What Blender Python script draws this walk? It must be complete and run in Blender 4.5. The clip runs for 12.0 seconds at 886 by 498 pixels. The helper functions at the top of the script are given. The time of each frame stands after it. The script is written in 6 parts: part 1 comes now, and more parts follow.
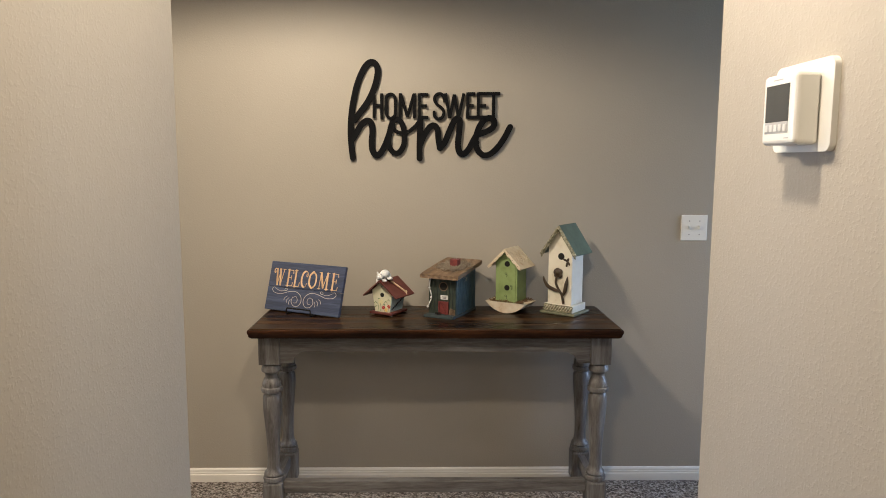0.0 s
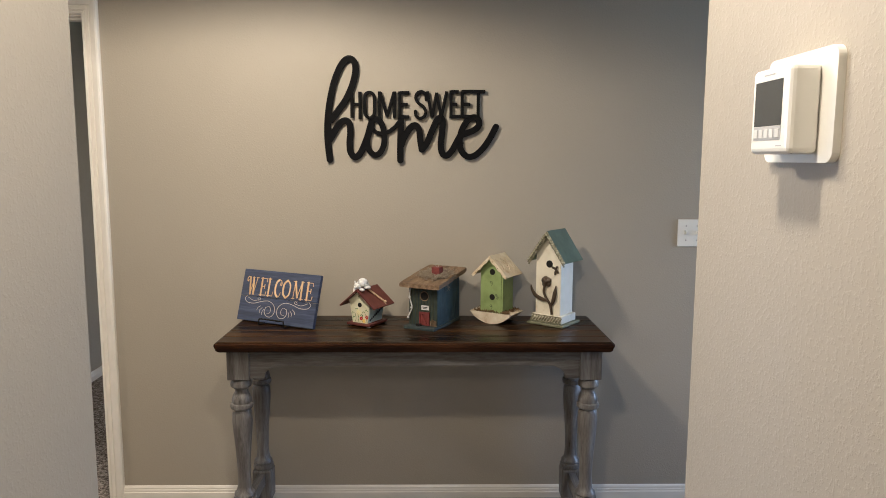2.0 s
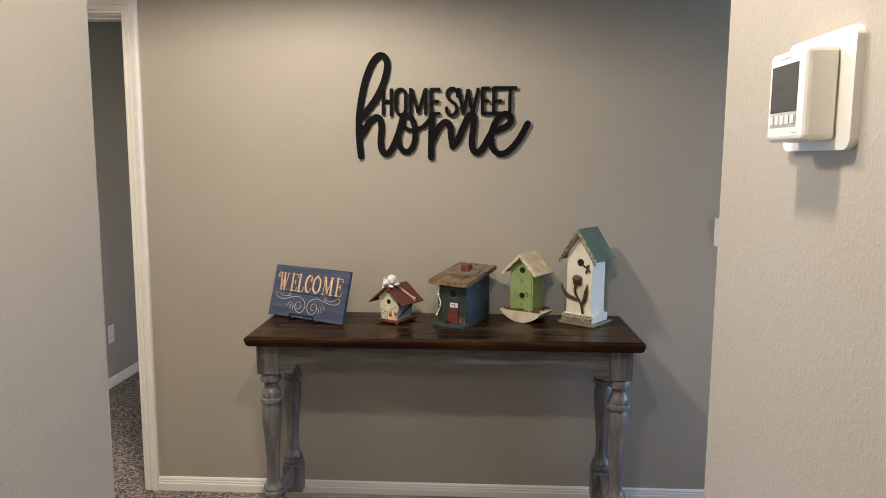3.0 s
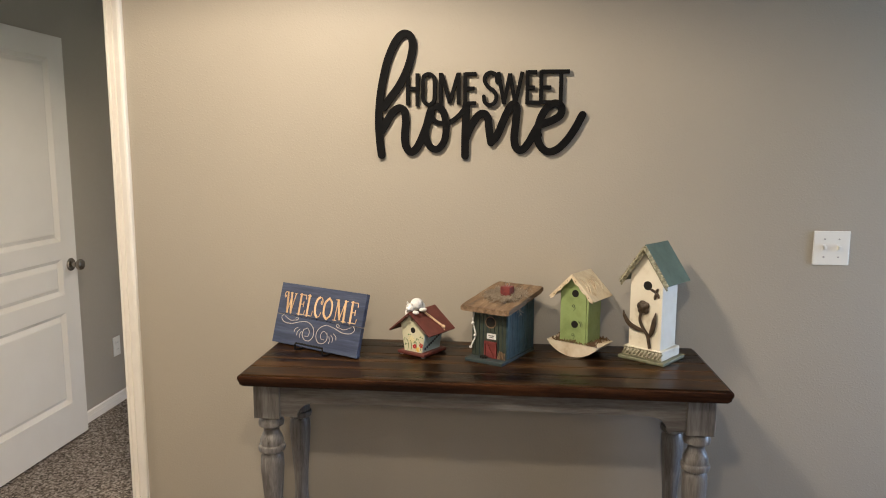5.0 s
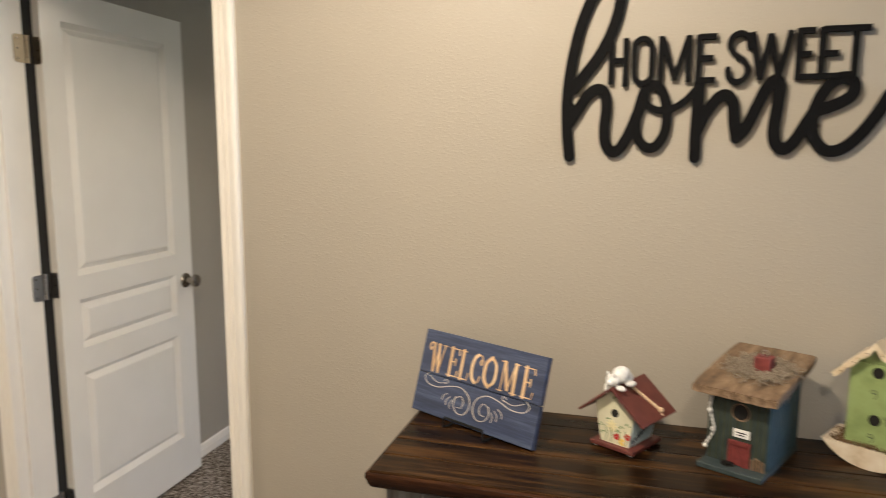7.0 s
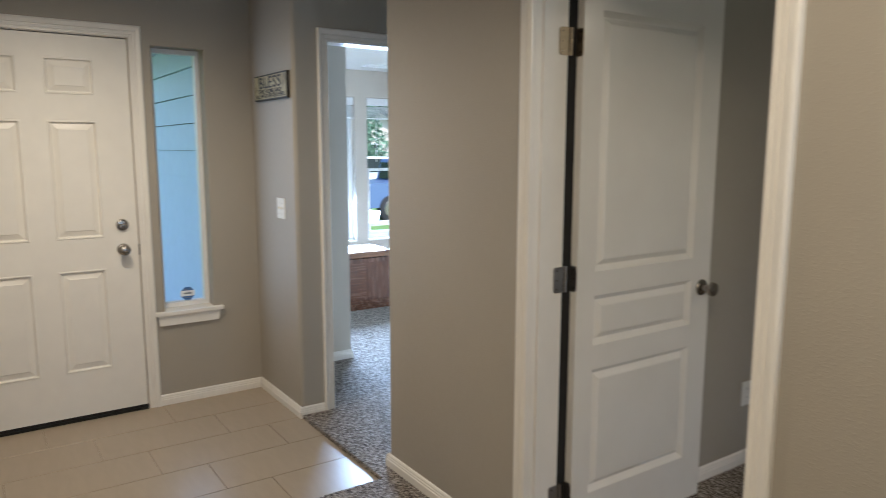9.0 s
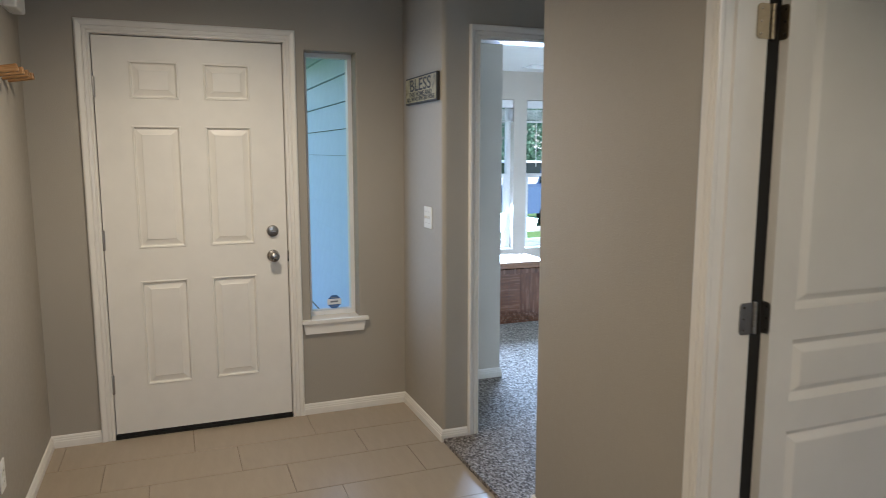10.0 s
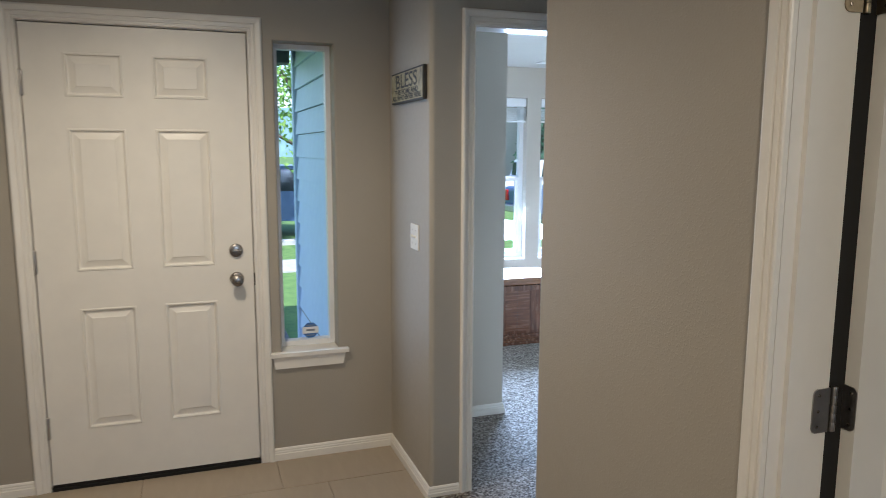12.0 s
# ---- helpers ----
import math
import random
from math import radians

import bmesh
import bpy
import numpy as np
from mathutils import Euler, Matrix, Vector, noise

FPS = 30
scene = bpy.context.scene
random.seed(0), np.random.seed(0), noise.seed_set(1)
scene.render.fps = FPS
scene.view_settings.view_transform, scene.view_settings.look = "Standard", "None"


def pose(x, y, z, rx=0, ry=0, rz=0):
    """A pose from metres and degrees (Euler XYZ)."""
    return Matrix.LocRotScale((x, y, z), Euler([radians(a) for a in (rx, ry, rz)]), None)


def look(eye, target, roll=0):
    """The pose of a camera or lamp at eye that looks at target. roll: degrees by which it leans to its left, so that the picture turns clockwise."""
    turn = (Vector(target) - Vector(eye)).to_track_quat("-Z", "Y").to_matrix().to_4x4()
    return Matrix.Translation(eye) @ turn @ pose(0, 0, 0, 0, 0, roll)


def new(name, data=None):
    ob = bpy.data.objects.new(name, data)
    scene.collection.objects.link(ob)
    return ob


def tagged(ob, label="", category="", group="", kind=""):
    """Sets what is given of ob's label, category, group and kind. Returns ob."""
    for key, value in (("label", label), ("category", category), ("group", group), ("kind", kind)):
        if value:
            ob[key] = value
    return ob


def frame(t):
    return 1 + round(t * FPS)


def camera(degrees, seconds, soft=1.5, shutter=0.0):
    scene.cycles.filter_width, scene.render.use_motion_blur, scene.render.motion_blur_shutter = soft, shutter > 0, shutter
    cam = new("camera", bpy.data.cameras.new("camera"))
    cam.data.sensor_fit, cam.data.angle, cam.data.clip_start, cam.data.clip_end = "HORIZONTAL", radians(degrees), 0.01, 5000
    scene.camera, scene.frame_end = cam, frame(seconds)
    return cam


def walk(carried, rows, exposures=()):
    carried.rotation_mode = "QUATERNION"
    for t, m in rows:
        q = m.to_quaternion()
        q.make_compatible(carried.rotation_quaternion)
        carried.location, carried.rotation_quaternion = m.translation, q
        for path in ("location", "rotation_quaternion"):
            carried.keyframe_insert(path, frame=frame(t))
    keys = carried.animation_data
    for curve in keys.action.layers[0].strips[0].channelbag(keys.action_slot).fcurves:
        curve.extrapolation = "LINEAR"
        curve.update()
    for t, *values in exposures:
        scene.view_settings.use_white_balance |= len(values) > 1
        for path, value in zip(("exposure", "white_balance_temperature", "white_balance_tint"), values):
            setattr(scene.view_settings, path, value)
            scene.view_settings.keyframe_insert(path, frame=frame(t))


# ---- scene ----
cam = camera(64.5, 12.0, soft=0.9, shutter=0.4)
PATH = [
    (0, (0.028, 0.055, 1.46), (0.07, 2.039, 1.213), 0.3),
    (0.5, (0.01, 0.097, 1.467), (0.058, 2.081, 1.218), 0.3),
    (1, (0.036, 0.144, 1.471), (0.083, 2.127, 1.22), 0.3),
    (1.5, (0.083, 0.189, 1.48), (0.129, 2.173, 1.229), 0.2),
    (2, (0.125, 0.219, 1.477), (0.153, 2.203, 1.224), 0.2),
    (2.5, (0.156, 0.232, 1.469), (0.129, 2.215, 1.216), 0.2),
    (3, (0.169, 0.233, 1.464), (0.081, 2.215, 1.211), 0.3),
    (3.2, (0.176, 0.233, 1.465), (0.072, 2.214, 1.212), 0.1),
    (4.8, (0.158, 0.63, 1.471), (-0.029, 2.601, 1.192), 0.3),
    (5, (0.148, 0.717, 1.491), (-0.042, 2.688, 1.213), 0.2),
    (5.5, (0.145, 0.925, 1.498), (-0.055, 2.896, 1.223), 0.3),
    (6, (0.084, 1.081, 1.479), (-0.156, 3.047, 1.2), 0.2),
    (6.5, (-0.054, 1.255, 1.492), (-0.412, 3.202, 1.211), 0.3),
    (7, (-0.123, 1.385, 1.49), (-0.664, 3.29, 1.21), 0.1),
    (7.5, (-0.161, 1.482, 1.492), (-1.074, 3.239, 1.21), -0.1),
    (7.7, (-0.178, 1.486, 1.489), (-1.217, 3.173, 1.214), 0.1),
    (9.3, (-0.423, 1.674, 1.470), (-2.15, 2.642, 1.184), 0.0),
    (9.5, (-0.477, 1.72, 1.472), (-2.252, 2.597, 1.191), 0.0),
    (10, (-0.621, 1.808, 1.48), (-2.47, 2.518, 1.202), 0.0),
    (10.5, (-0.83, 1.935, 1.5), (-2.712, 2.548, 1.213), 0.0),
    (11, (-0.886, 2.026, 1.5), (-2.78, 2.606, 1.227), 0.0),
    (11.5, (-0.949, 2.082, 1.505), (-2.844, 2.661, 1.232), 0.0),
    (12, (-1.099, 2.136, 1.524), (-2.966, 2.794, 1.24), 0.2),
]
EXPOSURES = [(0.0, 1.73, 5580, 15), (3.2, 1.75, 5330, 15), (4.8, 2.02, 5650, 15), (6.5, 2.05, 5480, 15), (7.7, 1.84, 5850, 14), (9.3, 1.24, 5450, 13), (12.0, 1.16, 5450, 13)]
walk(cam, [(t, look(eye, target, roll)) for t, eye, target, roll in PATH], EXPOSURES)

# ---- world, sun and lamps ----
world = bpy.data.worlds.new("sky")
scene.world = world
world.use_nodes = True
wn = world.node_tree
sky = wn.nodes.new("ShaderNodeTexSky")
sky.sky_type = "NISHITA"
sky.sun_disc = False
sky.sun_elevation, sky.sun_rotation = radians(51), radians(68)
wn.links.new(sky.outputs["Color"], wn.nodes["Background"].inputs["Color"])
wn.nodes["Background"].inputs["Strength"].default_value = 0.15
sun = new("sun", bpy.data.lights.new("sun", "SUN"))
sun.data.energy, sun.data.angle, sun.data.color = 3.6, radians(0.6), (1.0, 0.95, 0.88)
sun.matrix_world = look((0, 0, 0), (-0.75, -0.30, -1.0))

CEIL = 2.355
LAMP_COLOUR = (1.0, 0.80, 0.52)


def downlight(name, x, y, watts, radius=0.06, cone=172, edge=0.4):
    """A recessed can: even inside its cone, cut off by its rim."""
    lamp = new(name, bpy.data.lights.new(name, "SPOT"))
    lamp.data.energy, lamp.data.color, lamp.data.shadow_soft_size = watts, LAMP_COLOUR, radius
    lamp.data.spot_size, lamp.data.spot_blend = radians(cone), edge
    lamp.matrix_world = look((x, y, CEIL - 0.035), (x, y + 0.0001, 0))


def disc_lamp(name, x, y, watts, size=0.16, spread=180):
    lamp = new(name, bpy.data.lights.new(name, "AREA"))
    lamp.data.shape, lamp.data.size = "DISK", size
    lamp.data.energy, lamp.data.color, lamp.data.spread = watts, LAMP_COLOUR, radians(spread)
    lamp.matrix_world = look((x, y, CEIL - 0.035), (x, y + 0.0001, 0))
    return lamp


downlight("hall_lamp", 0.08, 0.92, 19, 0.06, 166, 0.5)
downlight("hall_lamp_west", -0.55, 2.02, 37, 0.10, 170, 0.30)
# unseen fill behind the camera, added to brighten the corridor walls
downlight("corridor_fill", 0.11, -0.9, 11)
downlight("entry_lamp", -3.40, 2.04, 33, 0.06, 176, 0.9)
disc_lamp("bedroom_lamp", -0.1, 5.1, 6.0, 0.20)

# daylight that enters by the office windows and the bedroom window
def window_light(name, eye, target, w, h, watts, spread=180):
    lamp = new(name, bpy.data.lights.new(name, "AREA"))
    lamp.data.shape, lamp.data.size, lamp.data.size_y = "RECTANGLE", w, h
    lamp.data.energy, lamp.data.color, lamp.data.spread = watts, (0.58, 0.77, 1.0), radians(spread)
    lamp.matrix_world = look(eye, target)


window_light("office_daylight", (-7.70, 4.95, 1.2), (-4, 4.6, -1.2), 1.7, 1.6, 220, 115)
window_light("bedroom_daylight", (3.10, 4.9, 1.4), (-2.0, 4.4, 0.9), 1.3, 1.2, 2.0)
window_light("hall_daylight", (3.10, 2.72, 1.15), (0.0, 2.80, 0.75), 0.6, 1.3, 7.5)
window_light("sidelight_daylight", (-4.49, 2.642, 1.27), (-1.0, 2.70, 1.27), 0.24, 1.40, 1.4)

# ---- materials ----


class Mat:
    def __init__(self, name, colour=(0.8, 0.8, 0.8), rough=0.6, metal=0.0):
        self.m = bpy.data.materials.new(name)
        self.m.use_nodes = True
        self.t = self.m.node_tree
        self.b = self.t.nodes["Principled BSDF"]
        self.b.inputs["Base Color"].default_value = (*colour, 1)
        self.b.inputs["Roughness"].default_value = rough
        self.b.inputs["Metallic"].default_value = metal
        self.co = self.t.nodes.new("ShaderNodeTexCoord").outputs["Object"]

    def n(self, kind, **inputs):
        node = self.t.nodes.new(kind)
        for k, v in inputs.items():
            sock = node.inputs[k.replace("_", " ")]
            if hasattr(v, "links"):
                self.t.links.new(v, sock)
            else:
                sock.default_value = v
        return node

    def coords(self, sx=1, sy=1, sz=1, src=None):
        mp = self.n("ShaderNodeMapping", Vector=src or self.co)
        mp.inputs["Scale"].default_value = (sx, sy, sz)
        return mp.outputs["Vector"]

    def noise(self, scale, detail=3, rough=0.55, vec=None):
        return self.n("ShaderNodeTexNoise", Vector=vec or self.co, Scale=scale, Detail=detail, Roughness=rough).outputs["Fac"]

    def ramp(self, fac, stops):
        r = self.n("ShaderNodeValToRGB", Fac=fac)
        while len(r.color_ramp.elements) < len(stops):
            r.color_ramp.elements.new(0.5)
        for e, (p, c) in zip(r.color_ramp.elements, stops):
            e.position = p
            e.color = (*c, 1) if len(c) == 3 else c
        return r.outputs["Color"]

    def colour(self, out):
        self.t.links.new(out, self.b.inputs["Base Color"])
        return self

    def roughness(self, out):
        self.t.links.new(out, self.b.inputs["Roughness"])
        return self

    def bump(self, height, strength=0.2, distance=0.002):
        prev = self.b.inputs["Normal"].links
        bp = self.n("ShaderNodeBump", Height=height, Strength=strength, Distance=distance)
        if prev:
            self.t.links.new(prev[0].from_socket, bp.inputs["Normal"])
        self.t.links.new(bp.outputs["Normal"], self.b.inputs["Normal"])
        return self


def mix_colours(c, k):
    return tuple(min(1, x * k) for x in c)


def paint_wall(name, c):
    """Rolled wall paint over an orange-peel texture."""
    m = Mat(name, c, 0.62)
    big = m.noise(1.3, 3)
    m.colour(m.ramp(big, [(0.3, mix_colours(c, 0.965)), (0.7, mix_colours(c, 1.03))]))
    blobs = m.ramp(m.noise(150, 3, 0.55), [(0.50, (0, 0, 0)), (0.64, (1, 1, 1))])
    m.bump(blobs, 0.24, 0.0012)
    m.bump(m.noise(330, 2), 0.10, 0.0008)
    m.roughness(m.ramp(m.noise(40), [(0.3, (0.50,) * 3), (0.7, (0.62,) * 3)]))
    return m.m


def paint_plain(name, c, rough=0.35, wear=0.02, scale=8):
    """Brushed trim paint with faint strokes."""
    m = Mat(name, c, rough)
    m.colour(m.ramp(m.noise(scale, 4), [(0.25, mix_colours(c, 1 - wear * 2)), (0.75, mix_colours(c, 1 + wear))]))
    m.bump(m.noise(120, 2), 0.06, 0.001)
    m.roughness(m.ramp(m.noise(25), [(0.3, (rough * 0.85,) * 3), (0.7, (rough * 1.15,) * 3)]))
    return m.m


def grain_wood(name, dark, mid, light, rough=0.35, axis="x", fine=1.0, bump=0.15):
    m = Mat(name, mid, rough)
    s = {"x": (1.2, 16, 16), "y": (16, 1.2, 16), "z": (16, 16, 1.2)}[axis]
    rnd = m.n("ShaderNodeObjectInfo").outputs["Random"]
    shift = m.n("ShaderNodeVectorMath", **{})
    shift.operation = "ADD"
    m.t.links.new(m.co, shift.inputs[0])
    comb = m.n("ShaderNodeCombineXYZ", X=rnd, Y=rnd, Z=rnd)
    sc = m.n("ShaderNodeVectorMath")
    sc.operation = "SCALE"
    m.t.links.new(comb.outputs[0], sc.inputs[0])
    sc.inputs["Scale"].default_value = 7.0
    m.t.links.new(sc.outputs[0], shift.inputs[1])
    v = m.coords(*[k * fine for k in s], src=shift.outputs[0])
    a = m.noise(2.2, 5, 0.6, v)
    b = m.noise(14, 3, 0.6, v)
    mx = m.n("ShaderNodeMath", **{})
    mx.operation = "MULTIPLY_ADD"
    m.t.links.new(b, mx.inputs[0])
    mx.inputs[1].default_value = 0.45
    m.t.links.new(a, mx.inputs[2])
    m.colour(m.ramp(mx.outputs[0], [(0.48, dark), (0.70, mid), (0.92, light)]))
    m.bump(b, bump, 0.001)
    m.roughness(m.ramp(a, [(0.3, (rough * 0.8,) * 3), (0.7, (rough * 1.25,) * 3)]))
    return m.m


def plain(name, c, rough=0.5, metal=0.0, wear=0.06, scale=30, bump=0.08):
    m = Mat(name, c, rough, metal)
    m.colour(m.ramp(m.noise(scale, 4), [(0.3, mix_colours(c, 1 - wear)), (0.7, mix_colours(c, 1 + wear))]))
    if bump:
        m.bump(m.noise(scale * 6, 2), bump, 0.001)
    return m.m


def mottled(name, stops, scale, rough=0.6, bump=0.1, detail=5):
    m = Mat(name, stops[0][1], rough)
    f = m.noise(scale, detail, 0.62)
    m.colour(m.ramp(f, stops))
    m.bump(f, bump, 0.001)
    return m.m


WALL = paint_wall("taupe_wall_paint", (0.375, 0.340, 0.280))
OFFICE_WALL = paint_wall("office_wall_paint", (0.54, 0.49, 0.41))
CEILING = paint_wall("ceiling_paint", (0.54, 0.53, 0.49))
TRIM = paint_plain("white_trim_paint", (0.80, 0.765, 0.70), 0.33)
FRONT_DOOR = paint_plain("front_door_paint", (0.80, 0.765, 0.695), 0.42)


def door_paint():
    m = Mat("interior_door_paint", (0.78, 0.77, 0.74), 0.22)
    v = m.coords(60, 60, 3.0)
    m.bump(m.noise(3, 5, 0.65, v), 0.16, 0.001)
    m.colour(m.ramp(m.noise(5), [(0.3, (0.76, 0.735, 0.68)), (0.7, (0.80, 0.775, 0.72))]))
    return m.m


INNER_DOOR = door_paint()


def carpet():
    m = Mat("frieze_carpet", (0.25, 0.21, 0.18), 0.95)
    fleck = m.n("ShaderNodeTexVoronoi", Vector=m.co, Scale=130.0).outputs["Color"]
    sep = m.n("ShaderNodeSeparateColor", Color=fleck).outputs[0]
    mixn = m.n("ShaderNodeMath")
    mixn.operation = "MULTIPLY_ADD"
    m.t.links.new(m.noise(60, 4, 0.7), mixn.inputs[0])
    mixn.inputs[1].default_value = 0.9
    half = m.n("ShaderNodeMath")
    half.operation = "MULTIPLY"
    m.t.links.new(sep, half.inputs[0])
    half.inputs[1].default_value = 0.45
    m.t.links.new(half.outputs[0], mixn.inputs[2])
    m.colour(m.ramp(mixn.outputs[0], [(0.42, (0.036, 0.028, 0.022)), (0.60, (0.15, 0.123, 0.10)), (0.74, (0.29, 0.25, 0.215)), (0.92, (0.50, 0.455, 0.41))]))
    m.bump(mixn.outputs[0], 1.0, 0.012)
    m.bump(m.noise(5, 2), 0.5, 0.03)
    return m.m


CARPET = carpet()


def tile_mat():
    m = Mat("porcelain_tile", (0.46, 0.40, 0.32), 0.32)
    v = m.coords(2, 9, 2)
    m.colour(m.ramp(m.noise(2.5, 5, 0.6, v), [(0.3, (0.36, 0.295, 0.215)), (0.7, (0.395, 0.325, 0.24))]))
    return m.m


TILE = tile_mat()
GROUT = plain("grout", (0.26, 0.205, 0.15), 0.9, wear=0.12)
NICKEL = plain("satin_nickel", (0.33, 0.30, 0.265), 0.26, 1.0, 0.05, 60, 0.03)
HINGE = plain("hinge_steel", (0.42, 0.40, 0.38), 0.36, 1.0, 0.08, 60, 0.03)
BRASS = plain("aged_brass", (0.36, 0.30, 0.21), 0.42, 1.0, 0.1, 60, 0.03)
BLACK = plain("matt_black", (0.008, 0.008, 0.008), 0.6, wear=0.2)
BLACK.node_tree.nodes["Principled BSDF"].inputs["Specular IOR Level"].default_value = 0.2
# near-black for the front door's trim and for the painted shade in the hinge gap
RUBBER_AND_SHADE = plain("dark_rubber_and_gap_shade", (0.008, 0.007, 0.006), 0.8)
VINYL = paint_plain("white_vinyl", (0.82, 0.82, 0.81), 0.38)
PLASTIC = paint_plain("white_plastic", (0.80, 0.79, 0.74), 0.32)
GLASS = Mat("window_glass", (1, 1, 1), 0.0)
GLASS.b.inputs["Transmission Weight"].default_value = 1.0
GLASS.b.inputs["IOR"].default_value = 1.02
GLASS = GLASS.m

# ---- mesh helpers ----


def link(name, bm, material, parent=None, label="", smooth=False):
    me = bpy.data.meshes.new(name)
    bmesh.ops.recalc_face_normals(bm, faces=bm.faces[:])
    bm.to_mesh(me)
    bm.free()
    for mt in (material if isinstance(material, (list, tuple)) else [material]):
        me.materials.append(mt)
    if smooth:
        me.shade_smooth()
        me.set_sharp_from_angle(angle=radians(38))
    ob = new(name, me)
    if parent is not None:
        ob.parent = parent
    if label:
        ob["label"] = label
    return ob


def part(name, bm, material, parent, label="", smooth=False):
    return link(name, bm, material, parent, label, smooth)


def thing(name, m, label, category, group=""):
    ob = new(name)
    ob.empty_display_size = 0.1
    ob.matrix_world = m
    return tagged(ob, label, category, group)


def box(bm, x0, x1, y0, y1, z0, z1, bevel=0.0, seg=2, m=None):
    r = bmesh.ops.create_cube(bm, size=1.0)
    vs = r["verts"]
    for v in vs:
        v.co = Vector((x0 + (v.co.x + 0.5) * (x1 - x0), y0 + (v.co.y + 0.5) * (y1 - y0), z0 + (v.co.z + 0.5) * (z1 - z0)))
    if bevel:
        es = {e for v in vs for e in v.link_edges}
        out = bmesh.ops.bevel(bm, geom=list(es), offset=bevel, segments=seg, affect="EDGES", profile=0.5)
        vs = list({v for f in out["faces"] for v in f.verts} | {v for v in vs if v.is_valid})
    if m is not None:
        for v in vs:
            v.co = m @ v.co
    return vs


def boxes(*args, bevel=0.0, seg=2):
    bm = bmesh.new()
    for a in args:
        box(bm, *a, bevel=bevel, seg=seg)
    return bm


def prism(bm, pts, lo, hi, axis="z"):
    """A polygon pushed along an axis. z: pts are x, y. y: pts are x, z. x: pts are y, z."""
    f = {"z": lambda a, b, c: (a, b, c), "y": lambda a, b, c: (a, c, b), "x": lambda a, b, c: (c, a, b)}[axis]
    A = [bm.verts.new(f(a, b, lo)) for a, b in pts]
    B = [bm.verts.new(f(a, b, hi)) for a, b in pts]
    bm.faces.new(A[::-1])
    bm.faces.new(B)
    n = len(pts)
    for i in range(n):
        j = (i + 1) % n
        bm.faces.new((A[i], A[j], B[j], B[i]))
    return A + B


def rounded(pts, radii, seg=6):
    """A polygon with its corners rounded by the radii."""
    out = []
    n = len(pts)
    for i in range(n):
        r = radii[i] if isinstance(radii, (list, tuple)) else radii
        p, a, b = Vector(pts[i]), Vector(pts[i - 1]), Vector(pts[(i + 1) % n])
        if not r:
            out.append(tuple(p))
            continue
        u, w = (a - p).normalized(), (b - p).normalized()
        d = r / math.tan(u.angle(w) / 2)
        s, e = p + u * d, p + w * d
        c = p + (u + w).normalized() * (r / math.sin(u.angle(w) / 2))
        for k in range(seg + 1):
            t = k / seg
            q = (s - c).lerp(e - c, t).normalized() * r + c
            out.append(tuple(q))
    return out


def lathe(bm, profile, seg=24, m=None):
    """Profile of (radius, height), turned about z."""
    rings = []
    for r, z in profile:
        rings.append([bm.verts.new((r * math.cos(2 * math.pi * k / seg), r * math.sin(2 * math.pi * k / seg), z)) for k in range(seg)])
    for a, b in zip(rings, rings[1:]):
        for k in range(seg):
            j = (k + 1) % seg
            bm.faces.new((a[k], a[j], b[j], b[k]))
    bm.faces.new(rings[0][::-1])
    bm.faces.new(rings[-1])
    vs = [v for r in rings for v in r]
    if m is not None:
        for v in vs:
            v.co = m @ v.co
    return vs


def tube(bm, pts, radius, seg=8):
    """A round bar along points."""
    pts = [Vector(p) for p in pts]
    rings = []
    up = None
    for i, p in enumerate(pts):
        d = (pts[min(i + 1, len(pts) - 1)] - pts[max(i - 1, 0)]).normalized()
        if up is None:
            up = d.orthogonal().normalized()
        up = (up - d * up.dot(d)).normalized()
        side = d.cross(up)
        r = radius[i] if isinstance(radius, (list, tuple)) else radius
        rings.append([bm.verts.new(p + (up * math.cos(2 * math.pi * k / seg) + side * math.sin(2 * math.pi * k / seg)) * r) for k in range(seg)])
    for a, b in zip(rings, rings[1:]):
        for k in range(seg):
            j = (k + 1) % seg
            bm.faces.new((a[k], a[j], b[j], b[k]))
    bm.faces.new(rings[0][::-1])
    bm.faces.new(rings[-1])
    return [v for r in rings for v in r]


def spline(pts, per=6):
    """A smooth line through the points."""
    P = [Vector(p) for p in pts]
    P = [P[0] * 2 - P[1]] + P + [P[-1] * 2 - P[-2]]
    out = []
    for i in range(1, len(P) - 2):
        a, b, c, d = P[i - 1], P[i], P[i + 1], P[i + 2]
        for k in range(per):
            t = k / per
            out.append(0.5 * ((2 * b) + (c - a) * t + (2 * a - 5 * b + 4 * c - d) * t * t + (3 * b - a - 3 * c + d) * t ** 3))
    out.append(P[-2])
    return out


